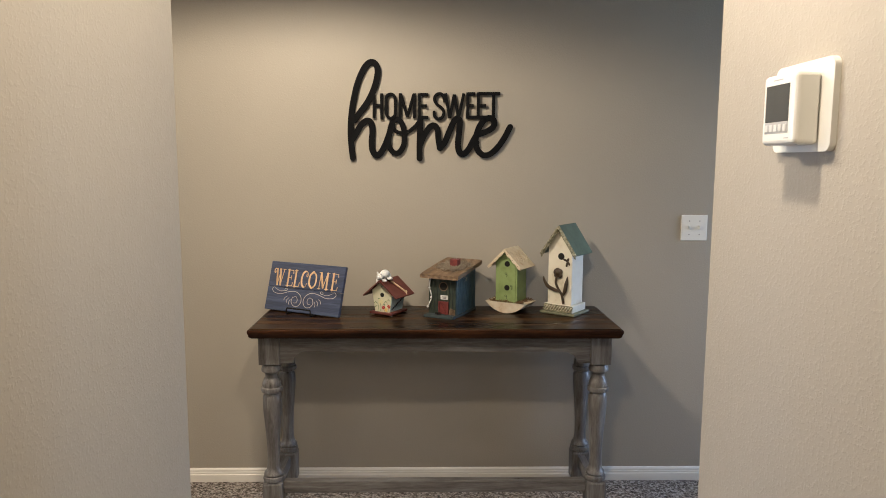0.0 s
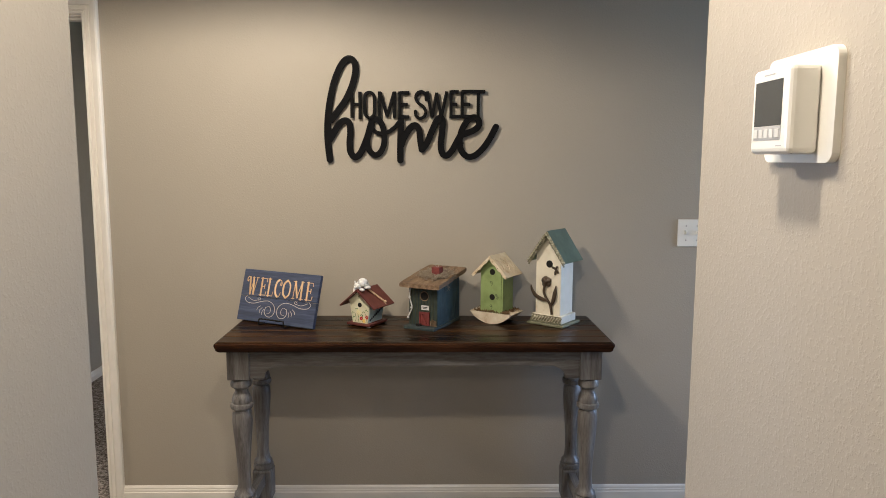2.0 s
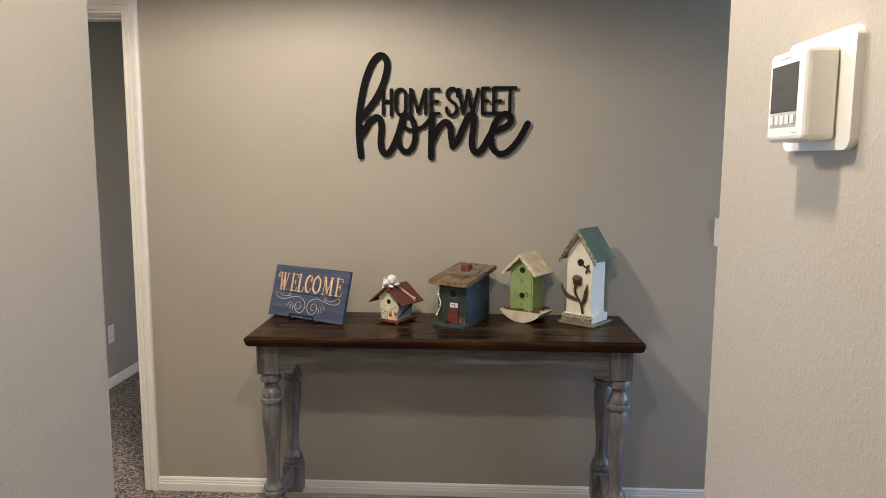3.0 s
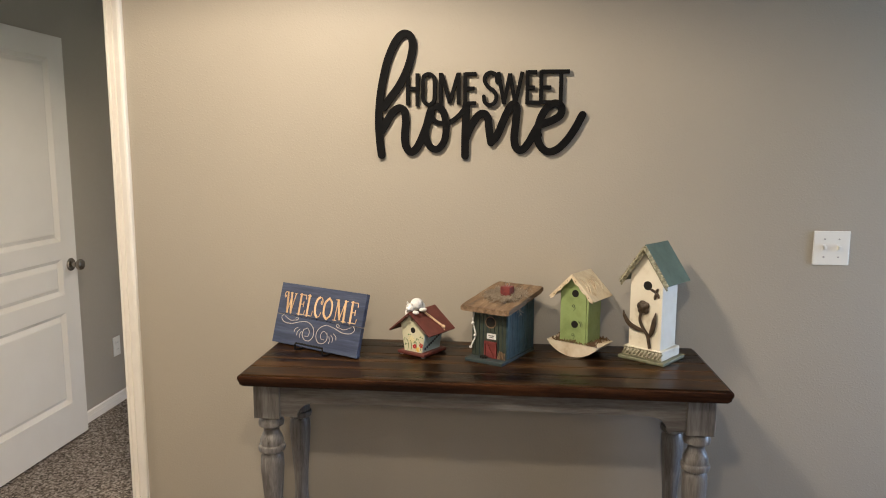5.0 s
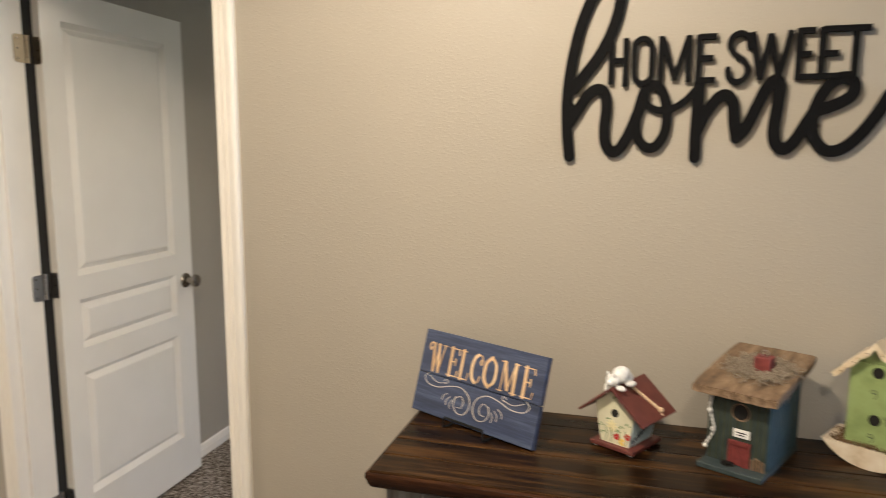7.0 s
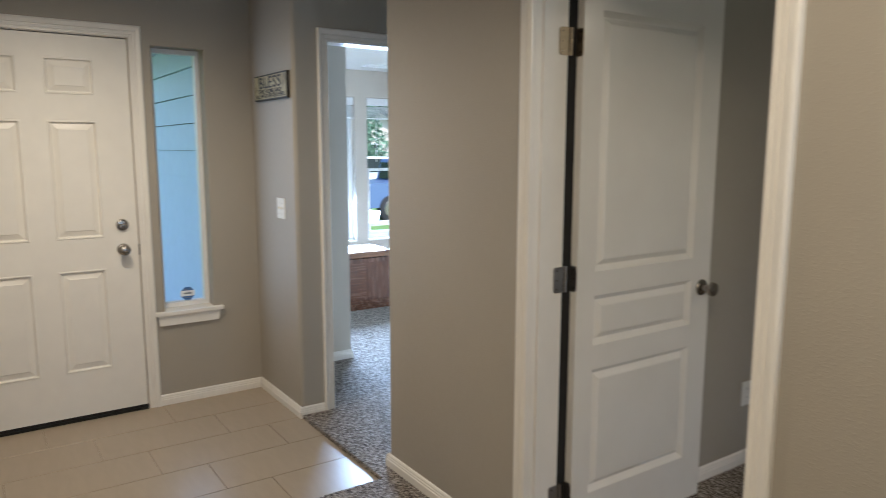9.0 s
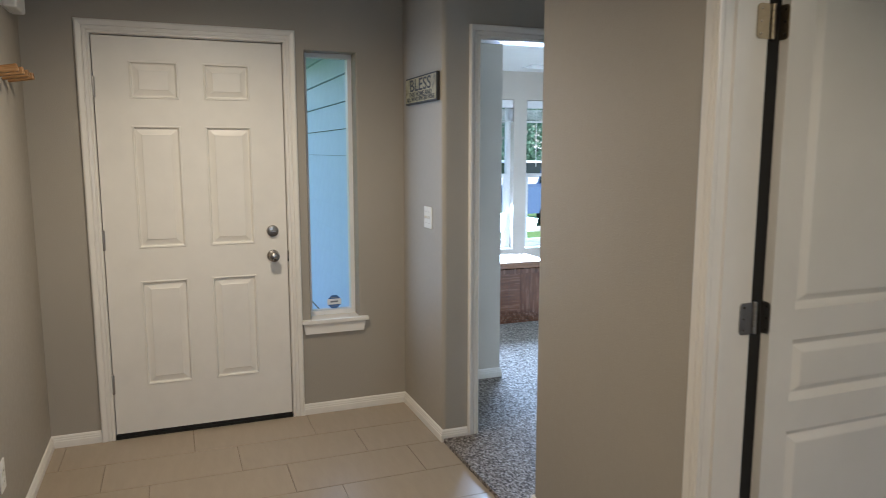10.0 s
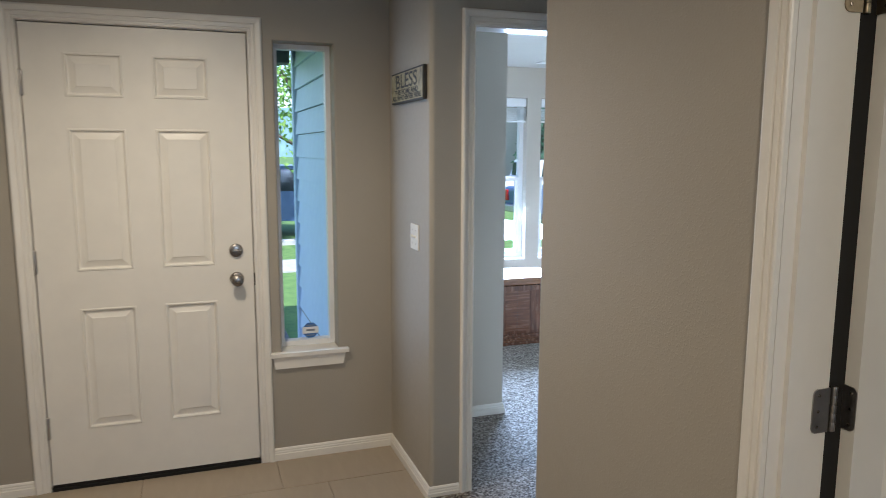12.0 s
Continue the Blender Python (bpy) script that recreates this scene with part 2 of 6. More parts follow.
def ribbon(bm, pts, width, back, front, cap=True):
    """A flat band of a width along 2D points (x, z), solid from y = front to y = back, with rounded ends."""
    P = [Vector((p[0], p[1])) for p in pts]
    L, R = [], []
    for i, p in enumerate(P):
        d = (P[min(i + 1, len(P) - 1)] - P[max(i - 1, 0)])
        d = d.normalized() if d.length > 1e-9 else Vector((1, 0))
        nrm = Vector((-d.y, d.x))
        w = (width[i] if isinstance(width, (list, tuple)) else width) / 2
        L.append(p + nrm * w)
        R.append(p - nrm * w)
    ring = L[:]
    if cap:
        c, d = P[-1], (P[-1] - P[-2]).normalized()
        w = (L[-1] - R[-1]).length / 2
        nrm = Vector((-d.y, d.x))
        ring += [c + nrm * w * math.cos(a) + d * w * math.sin(a) for a in (math.pi * k / 6 for k in range(1, 6))]
    ring += R[::-1]
    if cap:
        c, d = P[0], (P[0] - P[1]).normalized()
        w = (L[0] - R[0]).length / 2
        nrm = Vector((-d.y, d.x))
        ring += [c + nrm * w * math.cos(a) + d * w * math.sin(a) for a in (math.pi * k / 6 for k in range(1, 6))]
    n, N = len(P), len(ring)
    along = [i / (n - 1) for i in range(n)]
    along = along + ([1.0] * 5 if cap else []) + along[::-1] + ([0.0] * 5 if cap else [])
    F = [bm.verts.new((q.x, front - 0.0007 * a, q.y)) for q, a in zip(ring, along)]
    B = [bm.verts.new((q.x, back + 0.0004 * a, q.y)) for q, a in zip(ring, along)]
    for i in range(N):
        j = (i + 1) % N
        bm.faces.new((F[i], F[j], B[j], B[i]))
    off = n + (5 if cap else 0)
    for V in (F, B):
        for i in range(n - 1):
            bm.faces.new((V[i], V[i + 1], V[off + n - 2 - i], V[off + n - 1 - i]))
        if cap:
            bm.faces.new([V[n - 1]] + V[n:n + 5] + [V[n + 5]])
            bm.faces.new([V[off + n - 1]] + V[off + n:] + [V[0]])
    return F + B


def panel_face(bm, u0, u1, v0, v1, panels, place, lip=0.010, drop=0.013, flat=0.005, rise=0.030, top=0.002, steps=None):
    """The moulded face of a panel door: flat stiles and rails, and for each panel a groove and a raised field. place(u, v, depth) gives the point."""
    us = sorted({u0, u1} | {p[0] for p in panels} | {p[1] for p in panels})
    vs = sorted({v0, v1} | {p[2] for p in panels} | {p[3] for p in panels})
    cache = {}

    def vert(u, v, d):
        k = (round(u, 5), round(v, 5), round(d, 5))
        if k not in cache:
            cache[k] = bm.verts.new(place(u, v, d))
        return cache[k]

    for a, b in zip(us, us[1:]):
        for c, d in zip(vs, vs[1:]):
            if not any(p[0] <= a and b <= p[1] and p[2] <= c and d <= p[3] for p in panels):
                bm.faces.new([vert(*q, 0) for q in ((a, c), (b, c), (b, d), (a, d))])
    for p in panels:
        st = steps or [(0, 0), (lip, drop), (lip + flat, drop), (lip + flat + rise, top)]
        rings = [[vert(p[0] + i, p[2] + i, d), vert(p[1] - i, p[2] + i, d), vert(p[1] - i, p[3] - i, d), vert(p[0] + i, p[3] - i, d)] for i, d in st]
        for A, B in zip(rings, rings[1:]):
            for k in range(4):
                j = (k + 1) % 4
                bm.faces.new((A[k], A[j], B[j], B[k]))
        bm.faces.new(rings[-1])


CASING = [(0.0, 0.0), (0.0, 0.010), (0.003, 0.013), (0.010, 0.013), (0.012, 0.009), (0.015, 0.009), (0.017, 0.013), (0.029, 0.0145), (0.031, 0.010), (0.034, 0.010), (0.036, 0.0155), (0.044, 0.018), (0.054, 0.0205), (0.060, 0.019), (0.064, 0.014), (0.064, 0.0)]


def casing(bm, a0, a1, h, place, profile=CASING, k0=1.0, k1=1.0):
    """Door casing round an opening from a0 to a1 and up to h, mitred; place(a, z, depth) gives the point."""
    rows = [[bm.verts.new(place(*q)) for q in ((a0 - u * k0, 0.0, v), (a0 - u * k0, h + u, v), (a1 + u * k1, h + u, v), (a1 + u * k1, 0.0, v))] for u, v in profile]
    n = len(rows)
    for i in range(n):
        A, B = rows[i], rows[(i + 1) % n]
        for k in range(3):
            bm.faces.new((A[k], A[k + 1], B[k + 1], B[k]))
    bm.faces.new([r[0] for r in rows])
    bm.faces.new([r[3] for r in rows][::-1])


BASE = [(0.0, 0.0), (0.0135, 0.0), (0.0135, 0.033), (0.0105, 0.036), (0.0105, 0.044), (0.008, 0.047), (0.008, 0.054), (0.004, 0.060), (0.0, 0.062)]


def baseboard(pts, name="baseboard", z=0.0):
    """A skirting board along plan points, on the left-hand side of the way they run."""
    P = [Vector(p) for p in pts]
    bm = bmesh.new()
    rows = []
    for i, p in enumerate(P):
        d0 = (P[i] - P[i - 1]).normalized() if i else None
        d1 = (P[i + 1] - P[i]).normalized() if i < len(P) - 1 else None
        n0 = Vector((-d0.y, d0.x)) if d0 else None
        n1 = Vector((-d1.y, d1.x)) if d1 else None
        if n0 is None or n1 is None:
            m = n0 or n1
        else:
            m = (n0 + n1).normalized()
            m = m / max(0.3, m.dot(n0))
        rows.append([bm.verts.new((p.x + m.x * v, p.y + m.y * v, z + h)) for v, h in BASE])
    for A, B in zip(rows, rows[1:]):
        for k in range(len(BASE)):
            j = (k + 1) % len(BASE)
            bm.faces.new((A[k], A[j], B[j], B[k]))
    bm.faces.new(rows[0])
    bm.faces.new(rows[-1][::-1])
    return tagged(link(name, bm, TRIM), "white painted moulded baseboard along the wall", "baseboard", kind="structure")


def structure(name, bm, material, label, category="wall"):
    return tagged(link(name, bm, material), label, category, kind="structure")


# ---- large structure ----
WN = 3.145          # console wall
FX = -4.50          # front door wall
EN = 3.055          # entry north wall
ES = 1.17           # hall south wall
OX = -3.87          # wall with the office opening
JA, JB = -1.285, -2.095   # bedroom door jambs
HEAD = 2.045

bm = bmesh.new()
prism(bm, [(-2.96, -2.2), (3.2, -2.2), (3.2, 6.4), (-2.96, 6.4)], -0.06, 0.0)
prism(bm, [(-8.0, EN), (-2.96, EN), (-2.96, 6.4), (-8.0, 6.4)], -0.06, 0.0)
structure("floor", bm, CARPET, "speckled brown and grey frieze carpet", "floor")
tile_floor = structure("floor_entry", boxes((FX - 0.1, -2.96, ES, EN, -0.06, -0.024)), GROUT, "beige porcelain tile floor with thin brown grout", "floor")

bm = bmesh.new()
prism(bm, rounded([(JA + 0.02, WN), (3.2, WN), (3.2, WN + 0.145), (JA + 0.02, WN + 0.145)], [0, 0, 0, 0]), -0.02, CEIL)
prism(bm, [(JB - 0.02, WN), (JA + 0.02, WN), (JA + 0.02, WN + 0.145), (JB - 0.02, WN + 0.145)], HEAD + 0.02, CEIL)
prism(bm, rounded([(-3.055, WN), (JB - 0.02, WN), (JB - 0.02, WN + 0.145), (-3.055, WN + 0.145)], [0.022, 0, 0, 0.022]), -0.02, CEIL)
structure("wall_north", bm, WALL, "taupe orange-peel textured wall behind the console table")

bm = bmesh.new()
prism(bm, rounded([(-0.52, -2.2), (-0.40, -2.2), (-0.40, 1.285), (-0.52, 1.285)], [0, 0, 0.018, 0.018]), -0.02, CEIL)
structure("wall_corridor_west", bm, WALL, "beige orange-peel textured corridor wall with rounded end")
bm = bmesh.new()
prism(bm, rounded([(0.527, -2.2), (0.65, -2.2), (0.65, 1.29), (0.527, 1.29)], [0, 0, 0.018, 0.018]), -0.02, CEIL)
structure("wall_corridor_east", bm, WALL, "beige orange-peel textured corridor wall with rounded end")
structure("wall_corridor_south", boxes((-0.52, 0.65, -2.32, -2.2, -0.02, CEIL)), WALL, "plain taupe wall closing the corridor")
structure("wall_south", boxes((FX - 0.12, -0.52, ES - 0.12, ES, -0.02, CEIL)), WALL, "taupe textured wall with wooden coat pegs")
structure("wall_south_east", boxes((0.65, 3.2, 1.05, 1.17, -0.02, CEIL)), WALL, "plain taupe textured wall")
bm = boxes((3.2, 3.32, 1.05, 2.35, -0.02, CEIL), (3.2, 3.32, 3.1, 4.2, -0.02, CEIL), (3.2, 3.32, 5.6, 6.4, -0.02, CEIL))
for a, b in ((2.35, 3.1), (4.2, 5.6)):
    box(bm, 3.2, 3.32, a, b, -0.02, 0.55)
    box(bm, 3.2, 3.32, a, b, 2.0, CEIL)
structure("wall_east", bm, WALL, "plain taupe textured wall with two windows")

# front wall with door opening and sidelight
D0, D1, DH = 1.468, 2.384, 2.04
S0, S1, SZ0, SZ1 = 2.503, 2.780, 0.535, 2.012
T = 0.15
bm = bmesh.new()
prism(bm, [(FX - T, ES), (FX, ES), (FX, D0 - 0.02), (FX - T, D0 - 0.02)], -0.02, CEIL)
prism(bm, [(FX - T, D0 - 0.02), (FX, D0 - 0.02), (FX, D1 + 0.02), (FX - T, D1 + 0.02)], DH + 0.02, CEIL)
prism(bm, [(FX - T, D1 + 0.02), (FX, D1 + 0.02), (FX, EN), (FX - T, EN)], -0.02, SZ0 - 0.024)
prism(bm, rounded([(FX - T, SZ1), (FX, SZ1), (FX, CEIL), (FX - T, CEIL)], [0, 0.006, 0, 0]), D1 + 0.02, EN, axis="y")
prism(bm, rounded([(FX - T, D1 + 0.02), (FX, D1 + 0.02), (FX, S0), (FX - T, S0)], [0, 0, 0.012, 0]), SZ0 - 0.024, SZ1 + 0.006)
prism(bm, rounded([(FX - T, S1), (FX, S1), (FX, EN), (FX - T, EN)], [0, 0.012, 0, 0]), SZ0 - 0.024, SZ1 + 0.006)
structure("wall_west", bm, WALL, "taupe textured front wall with door and narrow window")

# entry north wall, its rounded corner, and the wall with the office opening
O0 = 3.254
bm = bmesh.new()
prism(bm, rounded([(FX - T, EN), (OX, EN), (OX, O0 - 0.02), (OX - 0.115, O0 - 0.02), (OX - 0.115, EN + 0.12), (FX - T, EN + 0.12)], [0, 0.022, 0, 0, 0, 0]), -0.02, CEIL)
prism(bm, [(OX - 0.115, O0 - 0.02), (OX, O0 - 0.02), (OX, 4.18), (OX - 0.115, 4.18)], 2.035, CEIL)
prism(bm, [(OX - 0.115, 4.18), (OX, 4.18), (OX, 6.4), (OX - 0.115, 6.4)], -0.02, CEIL)
structure("wall_office_opening", bm, WALL, "taupe textured wall with a cased opening to the office")
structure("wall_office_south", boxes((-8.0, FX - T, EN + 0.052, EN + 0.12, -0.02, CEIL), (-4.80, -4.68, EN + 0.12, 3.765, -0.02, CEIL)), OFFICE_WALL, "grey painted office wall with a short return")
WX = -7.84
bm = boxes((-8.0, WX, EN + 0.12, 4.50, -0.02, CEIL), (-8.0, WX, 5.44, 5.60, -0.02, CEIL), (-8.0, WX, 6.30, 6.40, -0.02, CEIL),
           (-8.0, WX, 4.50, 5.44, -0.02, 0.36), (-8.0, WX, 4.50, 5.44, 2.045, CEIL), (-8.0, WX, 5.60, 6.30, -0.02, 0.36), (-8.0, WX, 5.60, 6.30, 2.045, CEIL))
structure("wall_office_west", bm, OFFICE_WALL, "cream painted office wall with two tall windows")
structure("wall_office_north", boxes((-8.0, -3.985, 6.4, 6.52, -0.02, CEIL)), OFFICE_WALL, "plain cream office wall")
structure("wall_hall_end", boxes((OX, -2.32, 6.4, 6.52, -0.02, CEIL)), WALL, "plain taupe wall")
# bedroom
structure("wall_bedroom_west", boxes((-2.32, -2.155, WN + 0.145, 6.4, -0.02, CEIL)), WALL, "grey bedroom wall behind the open door")
structure("wall_bedroom_north", boxes((-2.32, 3.32, 6.4, 6.52, -0.02, CEIL)), WALL, "plain taupe bedroom wall")
bm = boxes((-8.0, -2.32, EN + 0.12, 6.52, CEIL, CEIL + 0.1), (FX - T, -2.32, ES - 0.12, EN + 0.12, CEIL, CEIL + 0.1), (-2.32, 3.32, -2.32, 6.52, CEIL, CEIL + 0.1))
structure("ceiling", bm, CEILING, "white textured ceiling", "ceiling")

# ---- trim, doors and windows ----


def leaf(name, parent, u0, u1, v0, v1, panels, place, thick, material, steps=None):
    bm = bmesh.new()
    panel_face(bm, u0, u1, v0, v1, panels, place, steps=steps)
    c = [(u0, v0), (u1, v0), (u1, v1), (u0, v1)]
    A = [bm.verts.new(place(*q, 0)) for q in c]
    B = [bm.verts.new(place(*q, thick)) for q in c]
    bm.faces.new(B)
    for k in range(4):
        j = (k + 1) % 4
        bm.faces.new((A[k], A[j], B[j], B[k]))
    bmesh.ops.remove_doubles(bm, verts=bm.verts[:], dist=1e-5)
    return part(name, bm, material, parent)


def turned(name, profile, m, material, parent, label="", seg=24):
    bm = bmesh.new()
    lathe(bm, profile, seg, m)
    return part(name, bm, material, parent, label, smooth=True)


AX = Matrix.Rotation(radians(90), 4, "Y")      # z of a turned part to +x
AY = Matrix.Rotation(radians(90), 4, "X")      # z of a turned part to -y
KNOB = [(0.033, 0.0), (0.033, 0.004), (0.029, 0.009), (0.014, 0.012), (0.012, 0.030), (0.018, 0.036), (0.027, 0.044), (0.0285, 0.054), (0.025, 0.062), (0.013, 0.066), (0.004, 0.0665)]

# bedroom door frame
bm = bmesh.new()
casing(bm, JB - 0.001, JA + 0.004, HEAD + 0.004, lambda a, z, d: (a, WN - d, z), k0=0.80)
# unseen room-side casing, added to keep light out of the slot behind the door
casing(bm, JB - 0.004, JA + 0.004, HEAD + 0.004, lambda a, z, d: (a, WN + 0.145 + d, z))
# its west leg is cut away so the hinge gap stays dark
bmesh.ops.delete(bm, geom=[v for v in bm.verts if v.co.x < JB and v.co.y > WN + 0.1], context="VERTS")
structure("trim_bedroom_door", bm, TRIM, "white fluted casing round the bedroom doorway", "trim")
bm = boxes((JA, JA + 0.02, WN + 0.001, WN + 0.144, 0, HEAD), (JB - 0.02, JB, WN + 0.001, WN + 0.144, 0, HEAD), (JB - 0.02, JA + 0.02, WN + 0.001, WN + 0.144, HEAD, HEAD + 0.02),
           (JA - 0.011, JA, WN + 0.03, WN + 0.07, 0, HEAD), (JB, JB + 0.011, WN + 0.03, WN + 0.07, 0, HEAD), (JB, JA, WN + 0.03, WN + 0.07, HEAD - 0.011, HEAD))
structure("door_frame", bm, TRIM, "white painted door jamb with stops", "trim")
door = thing("door_1", pose(0, 0, 0), "open white three-panel bedroom door", "door")
door["kind"] = "structure"
LX, LY0, LY1 = -2.070, 3.337, 4.088
leaf("door_leaf", door, LY0, LY1, 0.014, 2.032, [(3.425, 3.972, 1.036, 1.925), (3.425, 3.972, 0.767, 0.949), (3.425, 3.972, 0.205, 0.677)],
     lambda u, v, d: (LX - d, u, v), 0.035, INNER_DOOR, [(0, 0), (0.002, 0.002), (0.018, 0.017), (0.022, 0.017), (0.040, 0.004), (0.044, 0.003)])
# black strip set into the hinge gap in place of its deep shade
part("gap_shade", boxes((JB - 0.016, JB - 0.006, WN + 0.147, LY0 + 0.004, 0.014, 2.032)), RUBBER_AND_SHADE, door, "black strip standing for the shade in the hinge gap")
turned("door_handle", KNOB, Matrix.Translation((LX, 4.036, 0.912)) @ AX, NICKEL, door, "satin nickel round knob")
turned("door_handle", KNOB, Matrix.Translation((LX - 0.035, 4.036, 0.912)) @ AX @ Matrix.Rotation(math.pi, 4, "X") @ Matrix.Diagonal((1, 1, 0.6, 1)), NICKEL, door, "satin nickel round knob")
for hz in (1.815, 1.018, 0.22):
    bm = bmesh.new()
    prism(bm, rounded([(WN + 0.104, hz - 0.045), (WN + 0.146, hz - 0.045), (WN + 0.146, hz + 0.045), (WN + 0.104, hz + 0.045)], [0.012, 0, 0, 0.012]), JB + 0.0005, JB + 0.003, axis="x")
    prism(bm, rounded([(LX, hz - 0.045), (LX - 0.036, hz - 0.045), (LX - 0.036, hz + 0.045), (LX, hz + 0.045)], [0.012, 0, 0, 0.012]), LY0 - 0.003, LY0 - 0.0005, axis="y")
    hinge = part("hinge", bm, BRASS if hz > 1.5 else HINGE, door, "brass hinge" if hz > 1.5 else "steel hinge")
    hinge.data.validate()
    for k in range(5):
        bm = bmesh.new()
        lathe(bm, [(0.0062, 0), (0.0065, 0.001), (0.0065, 0.0165), (0.0062, 0.0175)], 14, Matrix.Translation((JB + 0.001, WN + 0.158, hz - 0.045 + k * 0.0182)))
        part("knuckle", bm, BRASS if hz > 1.5 else HINGE, hinge, smooth=True)
    for dz in (-0.032, 0.0, 0.032):
        for m in (Matrix.Translation((JB + 0.003, WN + 0.118, hz + dz)) @ AX, Matrix.Translation((LX - 0.012, LY0 - 0.003, hz + dz)) @ AY):
            turned("screw", [(0.0035, 0), (0.0032, 0.0008), (0.001, 0.001)], m, NICKEL, hinge, seg=10)

# front door
bm = bmesh.new()
casing(bm, D0 - 0.002, D1 + 0.002, DH + 0.004, lambda a, z, d: (FX + d, a, z or -0.018))
structure("trim_front_door", bm, TRIM, "white moulded casing round the front door", "trim")
bm = boxes((FX - T, FX - 0.001, D0 - 0.02, D0 - 0.001, 0, DH), (FX - T, FX - 0.001, D1 + 0.001, D1 + 0.02, 0, DH), (FX - T, FX - 0.001, D0 - 0.02, D1 + 0.02, DH + 0.001, DH + 0.02),
           (FX - T, FX - 0.052, D0 - 0.001, D0 + 0.014, 0, DH), (FX - T, FX - 0.052, D1 - 0.014, D1 + 0.001, 0, DH), (FX - T, FX - 0.052, D0, D1, DH - 0.014, DH))
structure("front_door_frame", bm, TRIM, "white painted exterior door jamb", "trim")
structure("threshold", boxes((FX - T, FX + 0.004, D0, D1, -0.024, -0.007), bevel=0.002), RUBBER_AND_SHADE, "dark metal door threshold", "threshold")
front = thing("door_2", pose(0, 0, 0), "closed white six-panel front door", "door")
front["kind"] = "structure"
P = [(y0, y1, z0, z1) for y0, y1 in ((1.631, 1.860), (1.981, 2.210)) for z0, z1 in ((0.255, 0.812), (0.981, 1.603), (1.736, 1.921))]
leaf("door_leaf", front, D0 + 0.004, D1 - 0.004, 0.008, DH - 0.004, P, lambda u, v, d: (FX - 0.004 - d, u, v), 0.045, FRONT_DOOR, [(0, 0), (0.003, -0.003), (0.008, -0.003), (0.013, 0.009), (0.018, 0.010), (0.042, 0.003), (0.046, 0.0005)])
part("sweep", boxes((FX - 0.045, FX - 0.006, D0 + 0.004, D1 - 0.004, -0.006, 0.008)), RUBBER_AND_SHADE, front, "black rubber door sweep")
knob = turned("door_handle", KNOB, Matrix.Translation((FX - 0.004, 2.303, 0.910)) @ AX, NICKEL, front, "satin nickel knob with turn button")
part("turn_button", boxes((FX + 0.062, FX + 0.0665, 2.2975, 2.3105, 0.9025, 0.9075), bevel=0.001), BRASS, knob)
dead = turned("deadbolt", [(0.032, 0), (0.032, 0.006), (0.029, 0.012), (0.020, 0.014), (0.004, 0.0145)], Matrix.Translation((FX - 0.004, 2.304, 1.046)) @ AX, NICKEL, front, "satin nickel deadbolt turn")
part("thumb_turn", boxes((FX + 0.010, FX + 0.026, 2.287, 2.321, 1.041, 1.051), bevel=0.003), NICKEL, dead)
part("strike", boxes((FX - 0.002, FX + 0.001, D1 - 0.003, D1 + 0.004, 0.875, 0.935)), RUBBER_AND_SHADE, front, "dark latch strike")
for hz in (1.788, 1.03, 0.278):
    bm = bmesh.new()
    lathe(bm, [(0.004, -0.052), (0.0065, -0.05), (0.0072, -0.048), (0.0072, 0.048), (0.0065, 0.05), (0.004, 0.053)], 14, Matrix.Translation((FX + 0.004, D0 + 0.002, hz)))
    box(bm, FX - 0.004, FX + 0.0005, D0 - 0.006, D0 + 0.010, hz - 0.048, hz + 0.048)
    part("hinge", bm, HINGE, front, "steel hinge", smooth=True)

# sidelight
win = thing("window_1", pose(0, 0, 0), "narrow fixed sidelight window with white frame", "window")
win["kind"] = "structure"
FW = 0.024
GX = FX - 0.120
bm = boxes((GX - 0.03, GX + 0.025, S0, S0 + FW, SZ0, SZ1), (GX - 0.03, GX + 0.025, S1 - FW, S1, SZ0, SZ1), (GX - 0.03, GX + 0.025, S0 + FW, S1 - FW, SZ0, SZ0 + FW), (GX - 0.03, GX + 0.025, S0 + FW, S1 - FW, SZ1 - FW, SZ1))
part("window_frame", bm, VINYL, win)
g = part("pane", boxes((GX - 0.012, GX - 0.006, S0 + FW, S1 - FW, SZ0 + FW, SZ1 - FW)), GLASS, win)
g.visible_shadow = False
part("window_sill", boxes((GX + 0.025, FX, S0 + 0.001, S1 - 0.001, SZ0 - 0.022, SZ0), (FX, FX + 0.032, S0 - 0.058, S1 + 0.048, SZ0 - 0.022, SZ0), bevel=0.002), TRIM, win)
bm = bmesh.new()
prism(bm, [(S0 - 0.036, SZ0 - 0.082), (S1 + 0.020, SZ0 - 0.082), (S1 + 0.034, SZ0 - 0.022), (S0 - 0.046, SZ0 - 0.022)], FX + 0.0005, FX + 0.017, axis="x")
part("apron", bm, TRIM, win)
DECAL = [plain("decal_white", (0.75, 0.76, 0.78), 0.4), plain("decal_blue", (0.05, 0.14, 0.36), 0.4), plain("decal_grey", (0.20, 0.22, 0.26), 0.4)]
st = thing("window_sticker", pose(GX - 0.005, 2.661, 0.600), "blue and white octagonal security sticker on the glass", "sticker")
oct_pts = [(0.042 * math.cos(radians(22.5 + 45 * k)), 0.042 * math.sin(radians(22.5 + 45 * k))) for k in range(8)]
bm = bmesh.new()
prism(bm, oct_pts, 0.0, 0.0006, axis="x")
part("backing", bm, DECAL[1], st)
bm = bmesh.new()
prism(bm, [(-0.041, -0.016), (0.041, -0.016), (0.041, 0.018), (-0.041, 0.018)], 0.0007, 0.0011, axis="x")
part("band", bm, DECAL[0], st)
